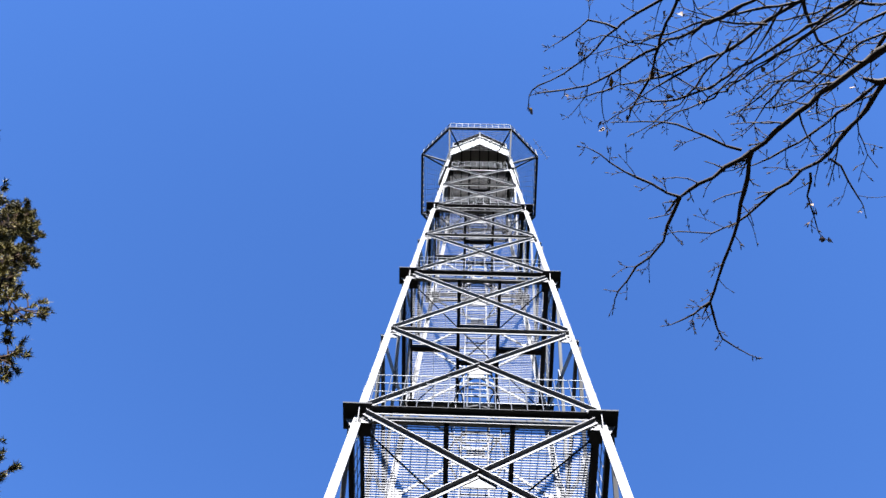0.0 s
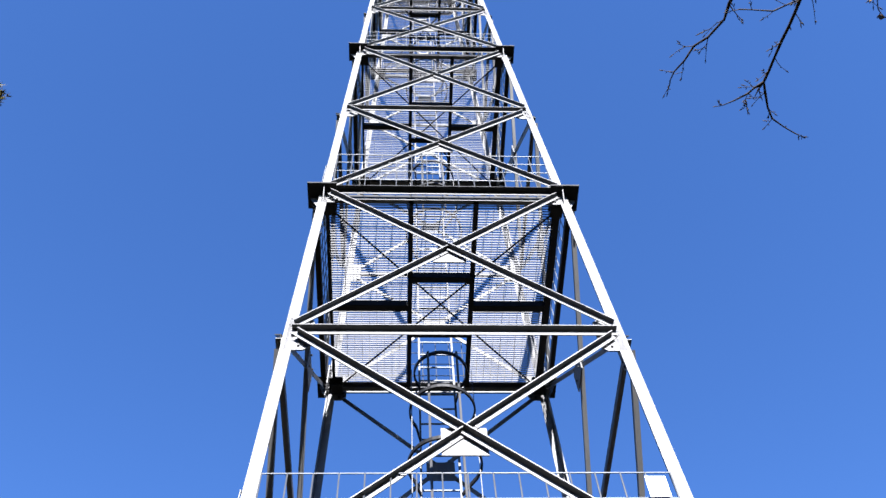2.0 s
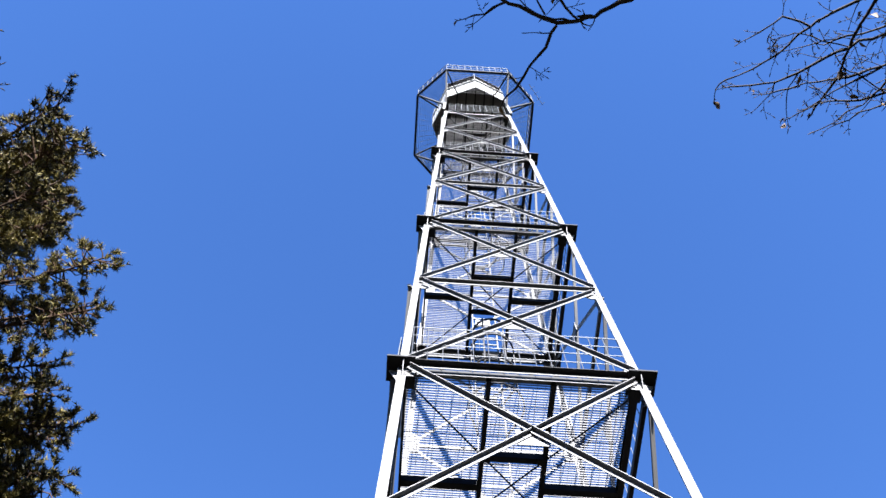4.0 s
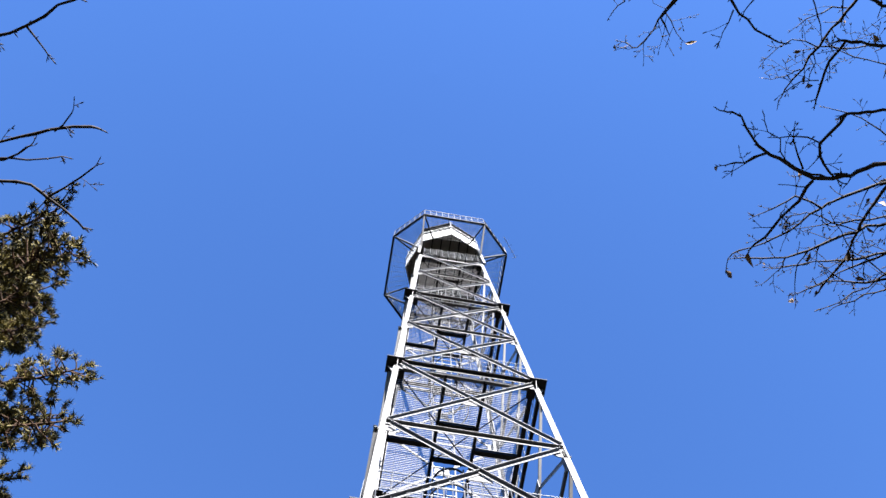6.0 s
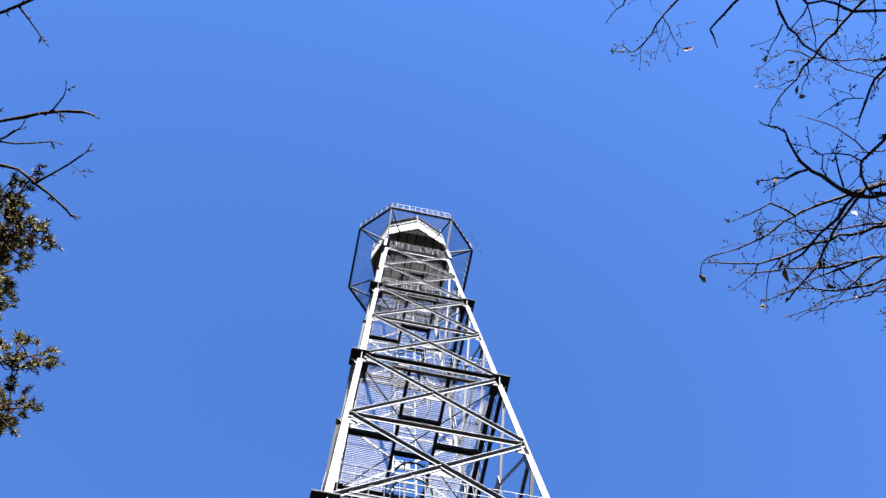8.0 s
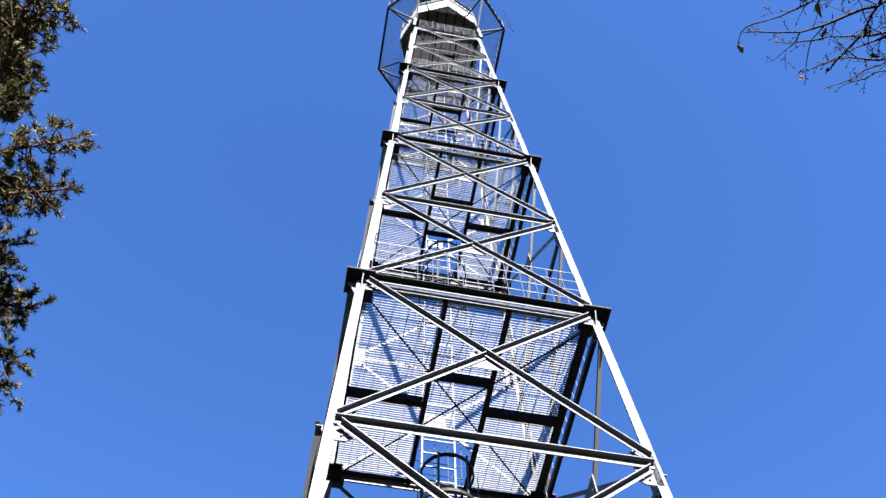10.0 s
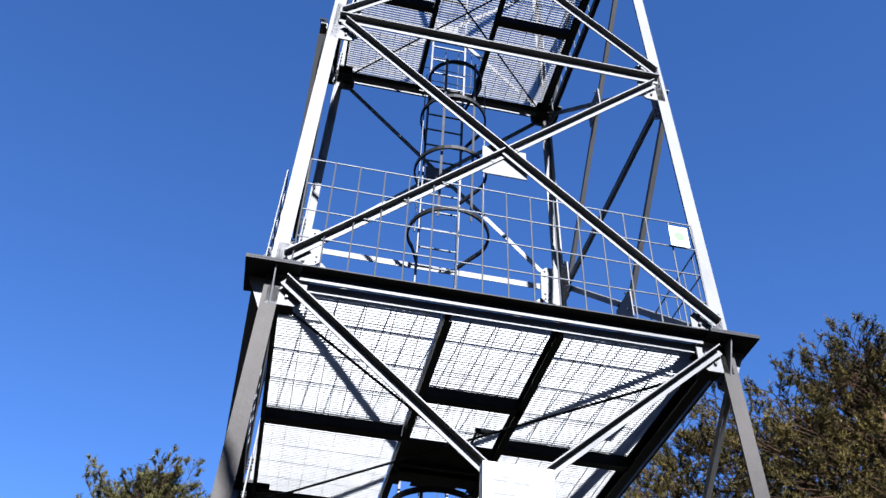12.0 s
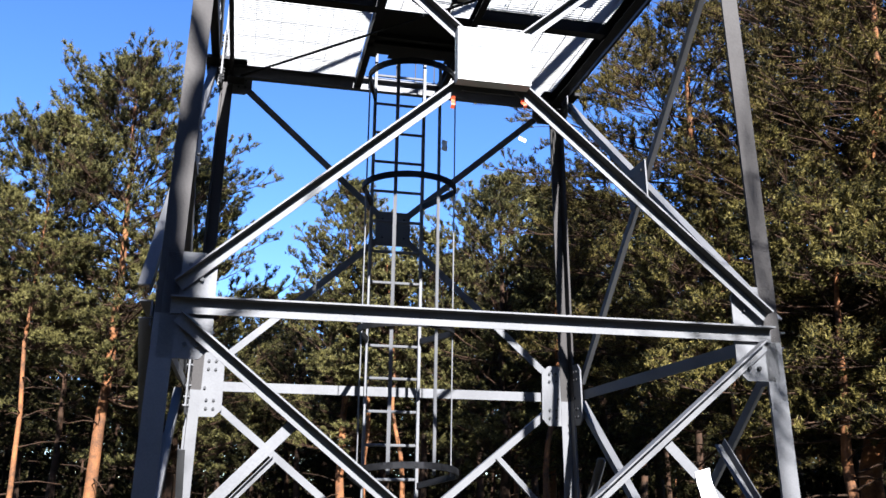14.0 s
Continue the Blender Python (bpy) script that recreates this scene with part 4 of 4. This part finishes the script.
                self.twig(rng, wood, line[i], d * (0.5 + 0.5 * rng.random()) + s * 0.8, ln, max(0.0013 * fine, radii[i] * 0.38), 2 if ln > 0.5 * reach else 1, fine, leaves)
            elif rng.random() < 0.5:
                b = rng.normal(size=3)
                b = d * 0.5 + b / np.linalg.norm(b)
                wood.limb([line[i], line[i] + b * (radii[i] + 0.004 * fine), line[i] + b * (radii[i] + 0.009 * fine)], [0.0016 * fine, 0.0024 * fine, 0.001 * fine], 4)
        d = line[-1] - line[-2]
        self.twig(rng, wood, line[-1], d / np.linalg.norm(d), reach * 0.3, end, 1, fine, leaves * 3)
        wood.put("branch", TWIGBARK, self.thing)

    def leafage(self, label):
        """The dry leaves that still hang at twig ends: curled blades folded along the midrib."""
        rng = np.random.default_rng(self.seed)
        v, f = [], []
        for p, d, fine in self.leaf_at:
            g = d * 0.5 + np.array([0, 0, -0.7]) + rng.normal(size=3) * 0.4
            g /= np.linalg.norm(g)
            a = np.cross(g, rng.normal(size=3))
            a /= np.linalg.norm(a)
            c = np.cross(a, g)
            size = (0.024 + 0.03 * rng.random()) * fine
            fold, curl, b0 = 0.2 + 0.5 * rng.random(), 0.4 * rng.normal(), len(v)
            for u, half_width in ((0.0, 0.03), (0.25, 0.2), (0.5, 0.26), (0.75, 0.17), (1.0, 0.02)):
                mid = p + (g * u + c * curl * u * u) * size
                v += [mid - a * half_width * size + c * fold * half_width * size, mid, mid + a * half_width * size + c * fold * half_width * size]
            for k in range(4):
                for j in (0, 1):
                    q = b0 + 3 * k + j
                    f.append((q, q + 1, q + 4, q + 3))
        if f:
            mesh_object("dry_leaves", v, f, DEADLEAF, self.thing)["label"] = label


# tree whose boughs hang over the view from the east side
east = BareTree("leafless broadleaf tree with fine twigs and a few dry leaves", 5, (2.9, -7.4, GROUND - 0.05), (2.7, -7.3, 8.5))
trunk = east.on_trunk
mid = dict(r=0.0055, end=0.0022, reach=0.18)
thin = dict(r=0.004, end=0.0016, reach=0.13)
# the long forked bough
east.bough(trunk(3.5), (1.8, -6.6, 4.1), (0.99, -6.17, 4.15), r=0.022, end=0.011, twigs=0.25, skip=0.5)
east.bough((0.99, -6.17, 4.15), (0.80, -6.02, 4.15), (0.66, -5.88, 4.15), (0.47, -5.74, 4.15), r=0.009, end=0.005, twigs=0.85)
east.bough((0.47, -5.74, 4.15), (0.43, -5.61, 4.14), (0.36, -5.53, 4.14), (0.30, -5.43, 4.13), r=0.005, end=0.002, twigs=0.85, reach=0.12, leaves=0.005)
east.bough((0.47, -5.74, 4.15), (0.34, -5.79, 4.16), (0.21, -5.87, 4.16), r=0.0045, end=0.0016, twigs=0.85, reach=0.11)
east.bough((0.66, -5.88, 4.15), (0.64, -5.72, 4.14), (0.61, -5.55, 4.13), (0.58, -5.43, 4.13), r=0.0065, end=0.0036, twigs=0.85, reach=0.13, leaves=0.005)
east.bough((0.58, -5.43, 4.13), (0.62, -5.32, 4.12), (0.71, -5.27, 4.12), r=0.0042, end=0.0018, twigs=0.6, reach=0.07, leaves=0.005)
east.bough((0.58, -5.43, 4.13), (0.53, -5.39, 4.12), (0.47, -5.36, 4.12), r=0.004, end=0.0018, twigs=0.6, reach=0.07, leaves=0.005)
east.bough((0.63, -5.88, 4.15), (0.53, -5.91, 4.16), (0.45, -5.95, 4.16), (0.31, -5.95, 4.17), **thin)
# its neighbour below
east.bough(trunk(3.7), (1.7, -6.3, 4.1), (1.00, -6.08, 4.15), r=0.018, end=0.009, twigs=0.25, skip=0.5)
east.bough((1.00, -6.08, 4.15), (0.96, -6.00, 4.15), (0.85, -5.85, 4.15), (0.74, -5.77, 4.15), r=0.0078, end=0.0045, twigs=0.9)
east.bough((0.74, -5.77, 4.15), (0.67, -5.69, 4.15), (0.57, -5.64, 4.14), (0.47, -5.64, 4.14), **thin)
east.bough((0.88, -5.86, 4.15), (0.94, -5.80, 4.15), (0.98, -5.74, 4.14), **thin)
east.bough((0.83, -5.82, 4.15), (0.83, -5.75, 4.14), (0.87, -5.65, 4.14), leaves=0.2, **thin)
east.bough((1.00, -6.08, 4.15), (0.86, -5.96, 4.16), (0.76, -5.88, 4.16), (0.68, -5.84, 4.16), **mid)
# higher boughs
lofty = dict(r=0.0085, end=0.0033, reach=0.28, fine=1.2)
lofty_thin = dict(r=0.006, end=0.0025, reach=0.2, fine=1.2)
east.bough(trunk(5.3), (2.32, -6.78, 5.79), (1.36, -6.28, 5.95), (1.10, -6.10, 5.95), (0.89, -5.98, 5.95), (0.41, -5.83, 5.95), r=0.0225, end=0.0033, twigs=0.85, skip=0.45, fine=1.2, reach=0.3)
east.bough((0.89, -5.98, 5.95), (0.73, -5.88, 5.95), (0.59, -5.78, 5.93), **lofty_thin)
east.bough(trunk(5.6), (1.84, -6.94, 5.95), (0.73, -6.28, 5.95), (0.52, -6.14, 5.95), (0.33, -5.96, 5.95), (0.14, -5.85, 5.95), r=0.0195, end=0.003, twigs=0.75, skip=0.6, fine=1.2, reach=0.3)
east.bough((0.52, -6.14, 5.95), (0.39, -6.18, 5.97), (0.25, -6.07, 5.97), **lofty_thin)
east.bough(trunk(6.0), (2.64, -6.54, 6.11), (1.74, -6.23, 5.95), (1.56, -6.12, 5.95), (1.34, -6.02, 5.95), (1.21, -5.93, 5.95), r=0.018, end=0.003, twigs=1.0, skip=0.4, fine=1.2, reach=0.3)
east.bough(trunk(5.8), (2.80, -6.46, 5.95), (1.76, -6.14, 5.95), (1.55, -5.98, 5.95), (1.37, -5.81, 5.95), (1.16, -5.78, 5.95), r=0.018, end=0.003, twigs=1.0, skip=0.4, fine=1.2, reach=0.3)
east.bough((1.36, -6.28, 5.95), (1.00, -6.20, 5.98), (0.63, -6.07, 5.98), **lofty)
east.bough((1.36, -6.28, 5.95), (1.45, -6.10, 5.95), (1.60, -5.99, 5.95), **lofty)
east.bough((1.76, -6.14, 5.95), (1.61, -5.94, 5.97), (1.39, -5.96, 5.97), (1.18, -5.81, 5.95), twigs=1.0, **lofty)
east.bough(trunk(6.1), (2.48, -6.46, 6.43), (1.60, -6.22, 6.43), (1.19, -6.14, 6.43), r=0.0165, end=0.003, twigs=1.0, skip=0.4, fine=1.2, reach=0.3)
east.bough((1.05, -6.09, 5.95), (0.94, -5.93, 5.95), (0.84, -5.80, 5.95), (0.67, -5.67, 5.95), twigs=0.9, **lofty_thin)
east.bough((1.27, -6.25, 5.95), (1.15, -6.02, 5.95), (1.03, -5.88, 5.95), twigs=0.9, **lofty_thin)
east.bough((1.58, -6.12, 5.95), (1.44, -5.93, 5.95), (1.24, -5.91, 5.95), (1.15, -5.78, 5.95), twigs=0.9, **lofty_thin)
east.bough((1.47, -6.01, 5.95), (1.32, -5.90, 5.95), (1.18, -5.70, 5.95), twigs=0.9, **lofty_thin)
east.bough((1.21, -6.17, 5.95), (1.05, -6.17, 5.95), (0.84, -6.23, 5.95), twigs=0.9, **lofty_thin)
# boughs reaching over the viewpoint, placed and sized to fit the camera's view: one close overhead, two layers above it
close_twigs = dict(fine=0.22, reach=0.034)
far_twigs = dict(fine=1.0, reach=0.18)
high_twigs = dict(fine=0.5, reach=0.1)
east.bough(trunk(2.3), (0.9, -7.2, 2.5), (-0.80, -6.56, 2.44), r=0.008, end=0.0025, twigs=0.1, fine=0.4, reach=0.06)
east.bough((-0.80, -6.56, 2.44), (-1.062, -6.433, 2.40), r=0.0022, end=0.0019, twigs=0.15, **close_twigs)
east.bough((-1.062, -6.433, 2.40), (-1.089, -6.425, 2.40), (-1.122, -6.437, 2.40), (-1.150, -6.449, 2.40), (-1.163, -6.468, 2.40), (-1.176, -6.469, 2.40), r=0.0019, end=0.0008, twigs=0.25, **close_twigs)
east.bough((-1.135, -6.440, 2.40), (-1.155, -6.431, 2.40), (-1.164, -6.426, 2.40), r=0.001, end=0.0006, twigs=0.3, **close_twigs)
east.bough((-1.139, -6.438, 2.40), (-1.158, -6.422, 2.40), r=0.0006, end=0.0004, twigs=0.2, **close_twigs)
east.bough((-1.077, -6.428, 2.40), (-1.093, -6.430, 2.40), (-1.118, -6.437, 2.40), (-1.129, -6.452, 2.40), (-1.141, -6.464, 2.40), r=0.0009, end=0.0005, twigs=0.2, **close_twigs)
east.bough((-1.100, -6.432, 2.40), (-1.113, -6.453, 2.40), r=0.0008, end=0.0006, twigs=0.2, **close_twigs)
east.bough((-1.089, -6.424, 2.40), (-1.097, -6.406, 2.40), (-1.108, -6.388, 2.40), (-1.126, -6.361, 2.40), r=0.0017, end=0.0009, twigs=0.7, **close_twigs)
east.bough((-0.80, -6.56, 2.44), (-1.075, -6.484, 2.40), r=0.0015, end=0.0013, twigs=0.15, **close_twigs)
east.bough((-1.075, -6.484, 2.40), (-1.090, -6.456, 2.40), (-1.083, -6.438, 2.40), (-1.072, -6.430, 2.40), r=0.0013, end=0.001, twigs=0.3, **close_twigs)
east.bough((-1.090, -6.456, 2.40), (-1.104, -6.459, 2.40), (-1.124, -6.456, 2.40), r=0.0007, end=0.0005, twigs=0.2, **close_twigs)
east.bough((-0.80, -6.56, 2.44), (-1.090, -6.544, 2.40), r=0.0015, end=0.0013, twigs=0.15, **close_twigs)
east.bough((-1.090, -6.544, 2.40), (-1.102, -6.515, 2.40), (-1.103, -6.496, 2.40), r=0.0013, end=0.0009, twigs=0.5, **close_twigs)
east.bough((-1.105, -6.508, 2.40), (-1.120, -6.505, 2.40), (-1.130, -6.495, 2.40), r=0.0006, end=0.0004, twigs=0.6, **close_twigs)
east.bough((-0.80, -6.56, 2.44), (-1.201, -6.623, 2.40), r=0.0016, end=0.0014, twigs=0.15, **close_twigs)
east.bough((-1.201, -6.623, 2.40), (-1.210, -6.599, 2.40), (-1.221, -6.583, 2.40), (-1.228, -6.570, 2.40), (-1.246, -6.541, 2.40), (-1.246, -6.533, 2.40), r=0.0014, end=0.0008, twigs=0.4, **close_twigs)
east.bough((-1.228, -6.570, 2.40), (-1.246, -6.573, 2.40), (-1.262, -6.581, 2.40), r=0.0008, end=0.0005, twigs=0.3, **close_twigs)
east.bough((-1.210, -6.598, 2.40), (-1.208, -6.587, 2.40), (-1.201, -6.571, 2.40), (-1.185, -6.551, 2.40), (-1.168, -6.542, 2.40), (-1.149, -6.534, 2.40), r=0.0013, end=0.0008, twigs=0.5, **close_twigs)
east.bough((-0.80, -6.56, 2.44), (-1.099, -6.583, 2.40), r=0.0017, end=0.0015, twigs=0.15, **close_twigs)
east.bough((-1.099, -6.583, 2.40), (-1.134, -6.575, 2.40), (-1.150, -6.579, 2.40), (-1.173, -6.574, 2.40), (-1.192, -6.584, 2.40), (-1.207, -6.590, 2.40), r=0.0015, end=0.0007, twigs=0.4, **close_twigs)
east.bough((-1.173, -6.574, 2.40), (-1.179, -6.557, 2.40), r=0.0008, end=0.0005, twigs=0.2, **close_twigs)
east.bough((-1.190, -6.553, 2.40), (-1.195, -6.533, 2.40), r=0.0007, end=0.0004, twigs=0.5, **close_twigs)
east.bough(trunk(5.00), (0.90, -6.15, 5.95), r=0.0141, end=0.0083, twigs=0.2, skip=0.4, **far_twigs)
east.bough((0.90, -6.15, 5.95), (0.72, -6.06, 5.95), (0.61, -6.00, 5.95), (0.50, -5.93, 5.95), (0.40, -5.88, 5.95), (0.19, -5.84, 5.95), r=0.0083, end=0.0035, twigs=.7, **far_twigs)
east.bough((0.50, -5.93, 5.95), (0.47, -5.85, 5.95), (0.49, -5.71, 5.95), r=0.0038, end=0.0019, twigs=.4, **far_twigs)
east.bough((0.40, -5.88, 5.95), (0.39, -5.82, 5.95), (0.34, -5.75, 5.95), r=0.0032, end=0.0019, twigs=.4, **far_twigs)
east.bough(trunk(5.45), (0.82, -6.34, 5.95), r=0.0141, end=0.0083, twigs=0.2, skip=0.4, **far_twigs)
east.bough((0.82, -6.34, 5.95), (0.73, -6.13, 5.95), (0.72, -6.06, 5.95), (0.69, -5.91, 5.95), (0.61, -5.76, 5.95), r=0.0083, end=0.0045, twigs=.5, **far_twigs)
east.bough(trunk(5.00), (0.96, -5.87, 5.95), r=0.0103, end=0.0061, twigs=0.2, skip=0.4, **far_twigs)
east.bough((0.96, -5.87, 5.95), (0.78, -5.81, 5.95), (0.67, -5.80, 5.95), (0.58, -5.76, 5.95), (0.52, -5.72, 5.95), r=0.0061, end=0.0026, twigs=.9, **far_twigs)
east.bough(trunk(5.15), (0.98, -5.82, 5.95), r=0.0076, end=0.0045, twigs=0.2, skip=0.4, **far_twigs)
east.bough((0.98, -5.82, 5.95), (0.78, -5.73, 5.95), (0.71, -5.68, 5.95), r=0.0045, end=0.0022, twigs=.8, **far_twigs)
east.bough((0.72, -6.06, 5.95), (0.59, -6.08, 5.95), (0.50, -6.10, 5.95), (0.41, -6.10, 5.95), (0.36, -6.05, 5.95), r=0.0038, end=0.0022, twigs=.8, **far_twigs)
east.bough((0.73, -6.12, 5.95), (0.60, -6.08, 5.95), (0.50, -6.05, 5.95), (0.41, -6.02, 5.95), r=0.0035, end=0.0019, twigs=.6, **far_twigs)
east.bough(trunk(5.00), (0.78, -6.51, 5.95), r=0.0065, end=0.0038, twigs=0.2, skip=0.4, **far_twigs)
east.bough((0.78, -6.51, 5.95), (0.59, -6.59, 5.95), (0.45, -6.61, 5.95), r=0.0038, end=0.0022, twigs=.8, **far_twigs)
east.bough(trunk(5.15), (0.97, -5.83, 5.95), r=0.0065, end=0.0038, twigs=0.2, skip=0.4, **far_twigs)
east.bough((0.97, -5.83, 5.95), (0.78, -5.94, 5.95), (0.72, -5.96, 5.95), (0.60, -6.08, 5.95), r=0.0038, end=0.0022, twigs=.7, **far_twigs)
east.bough((0.72, -5.96, 5.95), (0.74, -5.89, 5.95), (0.78, -5.84, 5.95), r=0.0032, end=0.0019, twigs=.5, **far_twigs)
east.bough((0.71, -5.81, 5.95), (0.63, -5.84, 5.95), (0.55, -5.89, 5.95), r=0.0032, end=0.0019, twigs=.6, **far_twigs)
east.bough(trunk(3.1), (1.2, -7.2, 3.6), (0.05, -6.95, 3.85), r=0.012, end=0.006, twigs=0.15, fine=0.5, reach=0.09)
east.bough((0.05, -6.95, 3.85), (-0.427, -6.875, 3.80), r=0.0053, end=0.0046, twigs=0.15, **high_twigs)
east.bough((-0.427, -6.875, 3.80), (-0.478, -6.800, 3.80), (-0.527, -6.718, 3.80), (-0.551, -6.674, 3.80), (-0.578, -6.613, 3.80), (-0.607, -6.543, 3.80), r=0.0046, end=0.0014, twigs=0.8, **high_twigs)
east.bough((-0.578, -6.613, 3.80), (-0.601, -6.595, 3.80), (-0.623, -6.587, 3.80), r=0.0016, end=0.001, twigs=0.5, **high_twigs)
east.bough((-0.556, -6.666, 3.80), (-0.548, -6.634, 3.80), (-0.553, -6.606, 3.80), r=0.0016, end=0.001, twigs=0.5, **high_twigs)
east.bough((-0.504, -6.769, 3.80), (-0.537, -6.763, 3.80), (-0.573, -6.737, 3.80), (-0.602, -6.716, 3.80), r=0.0022, end=0.0012, twigs=0.9, **high_twigs)
east.bough((0.05, -6.95, 3.85), (-0.666, -6.904, 3.80), r=0.0032, end=0.0028, twigs=0.15, **high_twigs)
east.bough((-0.666, -6.904, 3.80), (-0.626, -6.846, 3.80), (-0.597, -6.792, 3.80), (-0.555, -6.720, 3.80), r=0.0028, end=0.0014, twigs=0.6, **high_twigs)
east.bough((0.05, -6.95, 3.85), (-0.513, -6.944, 3.80), r=0.0032, end=0.0028, twigs=0.15, **high_twigs)
east.bough((-0.513, -6.944, 3.80), (-0.526, -6.857, 3.80), (-0.515, -6.773, 3.80), r=0.0028, end=0.0018, twigs=0.6, **high_twigs)
east.bough((0.05, -6.95, 3.85), (-0.824, -6.883, 3.80), r=0.0039, end=0.0034, twigs=0.15, **high_twigs)
east.bough((-0.824, -6.883, 3.80), (-0.872, -6.803, 3.80), (-0.880, -6.769, 3.80), (-0.919, -6.696, 3.80), (-0.968, -6.601, 3.80), (-0.988, -6.601, 3.80), r=0.0034, end=0.0015, twigs=0.5, **high_twigs)
east.bough((-0.925, -6.691, 3.80), (-0.903, -6.673, 3.80), (-0.884, -6.645, 3.80), r=0.0016, end=0.001, twigs=0.4, **high_twigs)
east.bough((0.05, -6.95, 3.85), (-0.914, -6.861, 3.80), r=0.0028, end=0.0024, twigs=0.15, **high_twigs)
east.bough((-0.914, -6.861, 3.80), (-0.976, -6.774, 3.80), (-1.005, -6.751, 3.80), (-1.022, -6.698, 3.80), (-1.036, -6.680, 3.80), r=0.0024, end=0.0012, twigs=0.5, **high_twigs)
east.bough((-1.001, -6.761, 3.80), (-1.022, -6.764, 3.80), (-1.035, -6.764, 3.80), r=0.0014, end=0.0009, twigs=0.4, **high_twigs)
east.bough((0.05, -6.95, 3.85), (-0.385, -6.703, 3.80), r=0.0025, end=0.0022, twigs=0.15, **high_twigs)
east.bough((-0.385, -6.703, 3.80), (-0.464, -6.685, 3.80), (-0.550, -6.671, 3.80), (-0.613, -6.676, 3.80), (-0.658, -6.631, 3.80), r=0.0022, end=0.001, twigs=1.0, **high_twigs)
east.bough((0.05, -6.95, 3.85), (-0.374, -6.658, 3.80), r=0.0023, end=0.002, twigs=0.15, **high_twigs)
east.bough((-0.374, -6.658, 3.80), (-0.458, -6.663, 3.80), (-0.509, -6.674, 3.80), r=0.002, end=0.001, twigs=0.9, **high_twigs)
east.bough((0.05, -6.95, 3.85), (-0.810, -6.879, 3.80), r=0.0021, end=0.0018, twigs=0.15, **high_twigs)
east.bough((-0.810, -6.879, 3.80), (-0.809, -6.827, 3.80), (-0.793, -6.791, 3.80), r=0.0018, end=0.001, twigs=0.5, **high_twigs)
east.bough((-0.872, -6.803, 3.80), (-0.910, -6.781, 3.80), (-0.962, -6.768, 3.80), r=0.0016, end=0.001, twigs=0.9, **high_twigs)
east.leafage("a few curled dry brown leaves")

# tree behind the viewpoint, whose trunk and forked top shade the tower's leg
west = BareTree("leafless tree with stout budded twigs behind the viewpoint", 600, (-0.95, -9.3, GROUND - 0.05), (-0.94, -9.25, 7.5), 0.2, 0.75)
trunk = west.on_trunk
stout = dict(fine=0.62, reach=0.08, twigs=0.2)
west.bough(trunk(2.6), (-2.6, -7.8, 3.2), (-2.5, -6.45, 3.4), (-2.30, -6.39, 3.40), (-2.21, -6.42, 3.40), (-2.13, -6.48, 3.40), r=0.009, end=0.003, skip=0.86, **stout)
west.bough((-2.21, -6.42, 3.40), (-2.17, -6.38, 3.40), r=0.0026, end=0.0016, **stout)
west.bough(trunk(2.8), (-3.0, -7.4, 3.2), (-2.5, -6.2, 3.4), (-2.28, -6.19, 3.40), (-2.15, -6.23, 3.40), (-2.07, -6.25, 3.40), r=0.01, end=0.003, skip=0.84, **stout)
west.bough((-2.14, -6.23, 3.40), (-2.11, -6.27, 3.40), r=0.0024, end=0.0015, **stout)
west.bough((-2.5, -6.2, 3.4), (-2.28, -6.15, 3.40), (-2.19, -6.19, 3.40), r=0.004, end=0.002, skip=0.6, **stout)
west.bough((-2.24, -6.16, 3.40), (-2.13, -6.18, 3.40), r=0.0024, end=0.0015, **stout)
west.bough((-3.0, -7.4, 3.2), (-2.55, -6.3, 3.4), (-2.28, -6.13, 3.40), (-2.18, -6.12, 3.40), (-2.14, -6.10, 3.40), (-2.08, -6.06, 3.40), r=0.008, end=0.0028, skip=0.86, **stout)
west.bough((-2.14, -6.10, 3.40), (-2.06, -6.17, 3.40), r=0.0028, end=0.0016, **stout)
west.bough(trunk(7.3), (-1.06, -9.15, 8.0), (-0.88, -9.05, 8.5), (-1.04, -9.0, 8.9), r=0.13, end=0.04, twigs=0.15, fine=2.0, reach=0.5)
west.bough(trunk(7.4), (-0.72, -9.2, 8.0), (-0.97, -9.1, 8.4), (-0.8, -9.1, 8.8), r=0.06, end=0.02, twigs=0.15, fine=2.0, reach=0.5)
west.bough(trunk(7.1), (-0.45, -9.3, 7.6), (-0.28, -9.2, 8.1), (-0.2, -9.2, 8.7), r=0.04, end=0.015, twigs=0.15, fine=2.0, reach=0.5)

# unseen tree added at the clearing's edge to mottle the tower's right leg with shade
edge = BareTree("unseen leafless tree with forked upper limbs at the clearing's edge", 700, (2.98, -13.2, GROUND - 0.05), (2.88, -13.0, 9.0), 0.16, 0.4)
trunk = edge.on_trunk
edge.bough(trunk(8.2), (2.58, -13.0, 9.0), (2.73, -12.9, 10.0), (2.53, -12.9, 11.2), r=0.05, end=0.015, twigs=0.15, fine=2.0, reach=0.6)
edge.bough(trunk(8.8), (2.83, -13.0, 9.6), (2.58, -13.0, 10.4), (2.78, -13.0, 12.0), r=0.05, end=0.015, twigs=0.15, fine=2.0, reach=0.6)
edge.bough(trunk(7.4), (2.53, -13.0, 8.4), (2.38, -13.0, 9.2), (2.68, -13.0, 9.9), r=0.035, end=0.012, twigs=0.15, fine=2.0, reach=0.6)
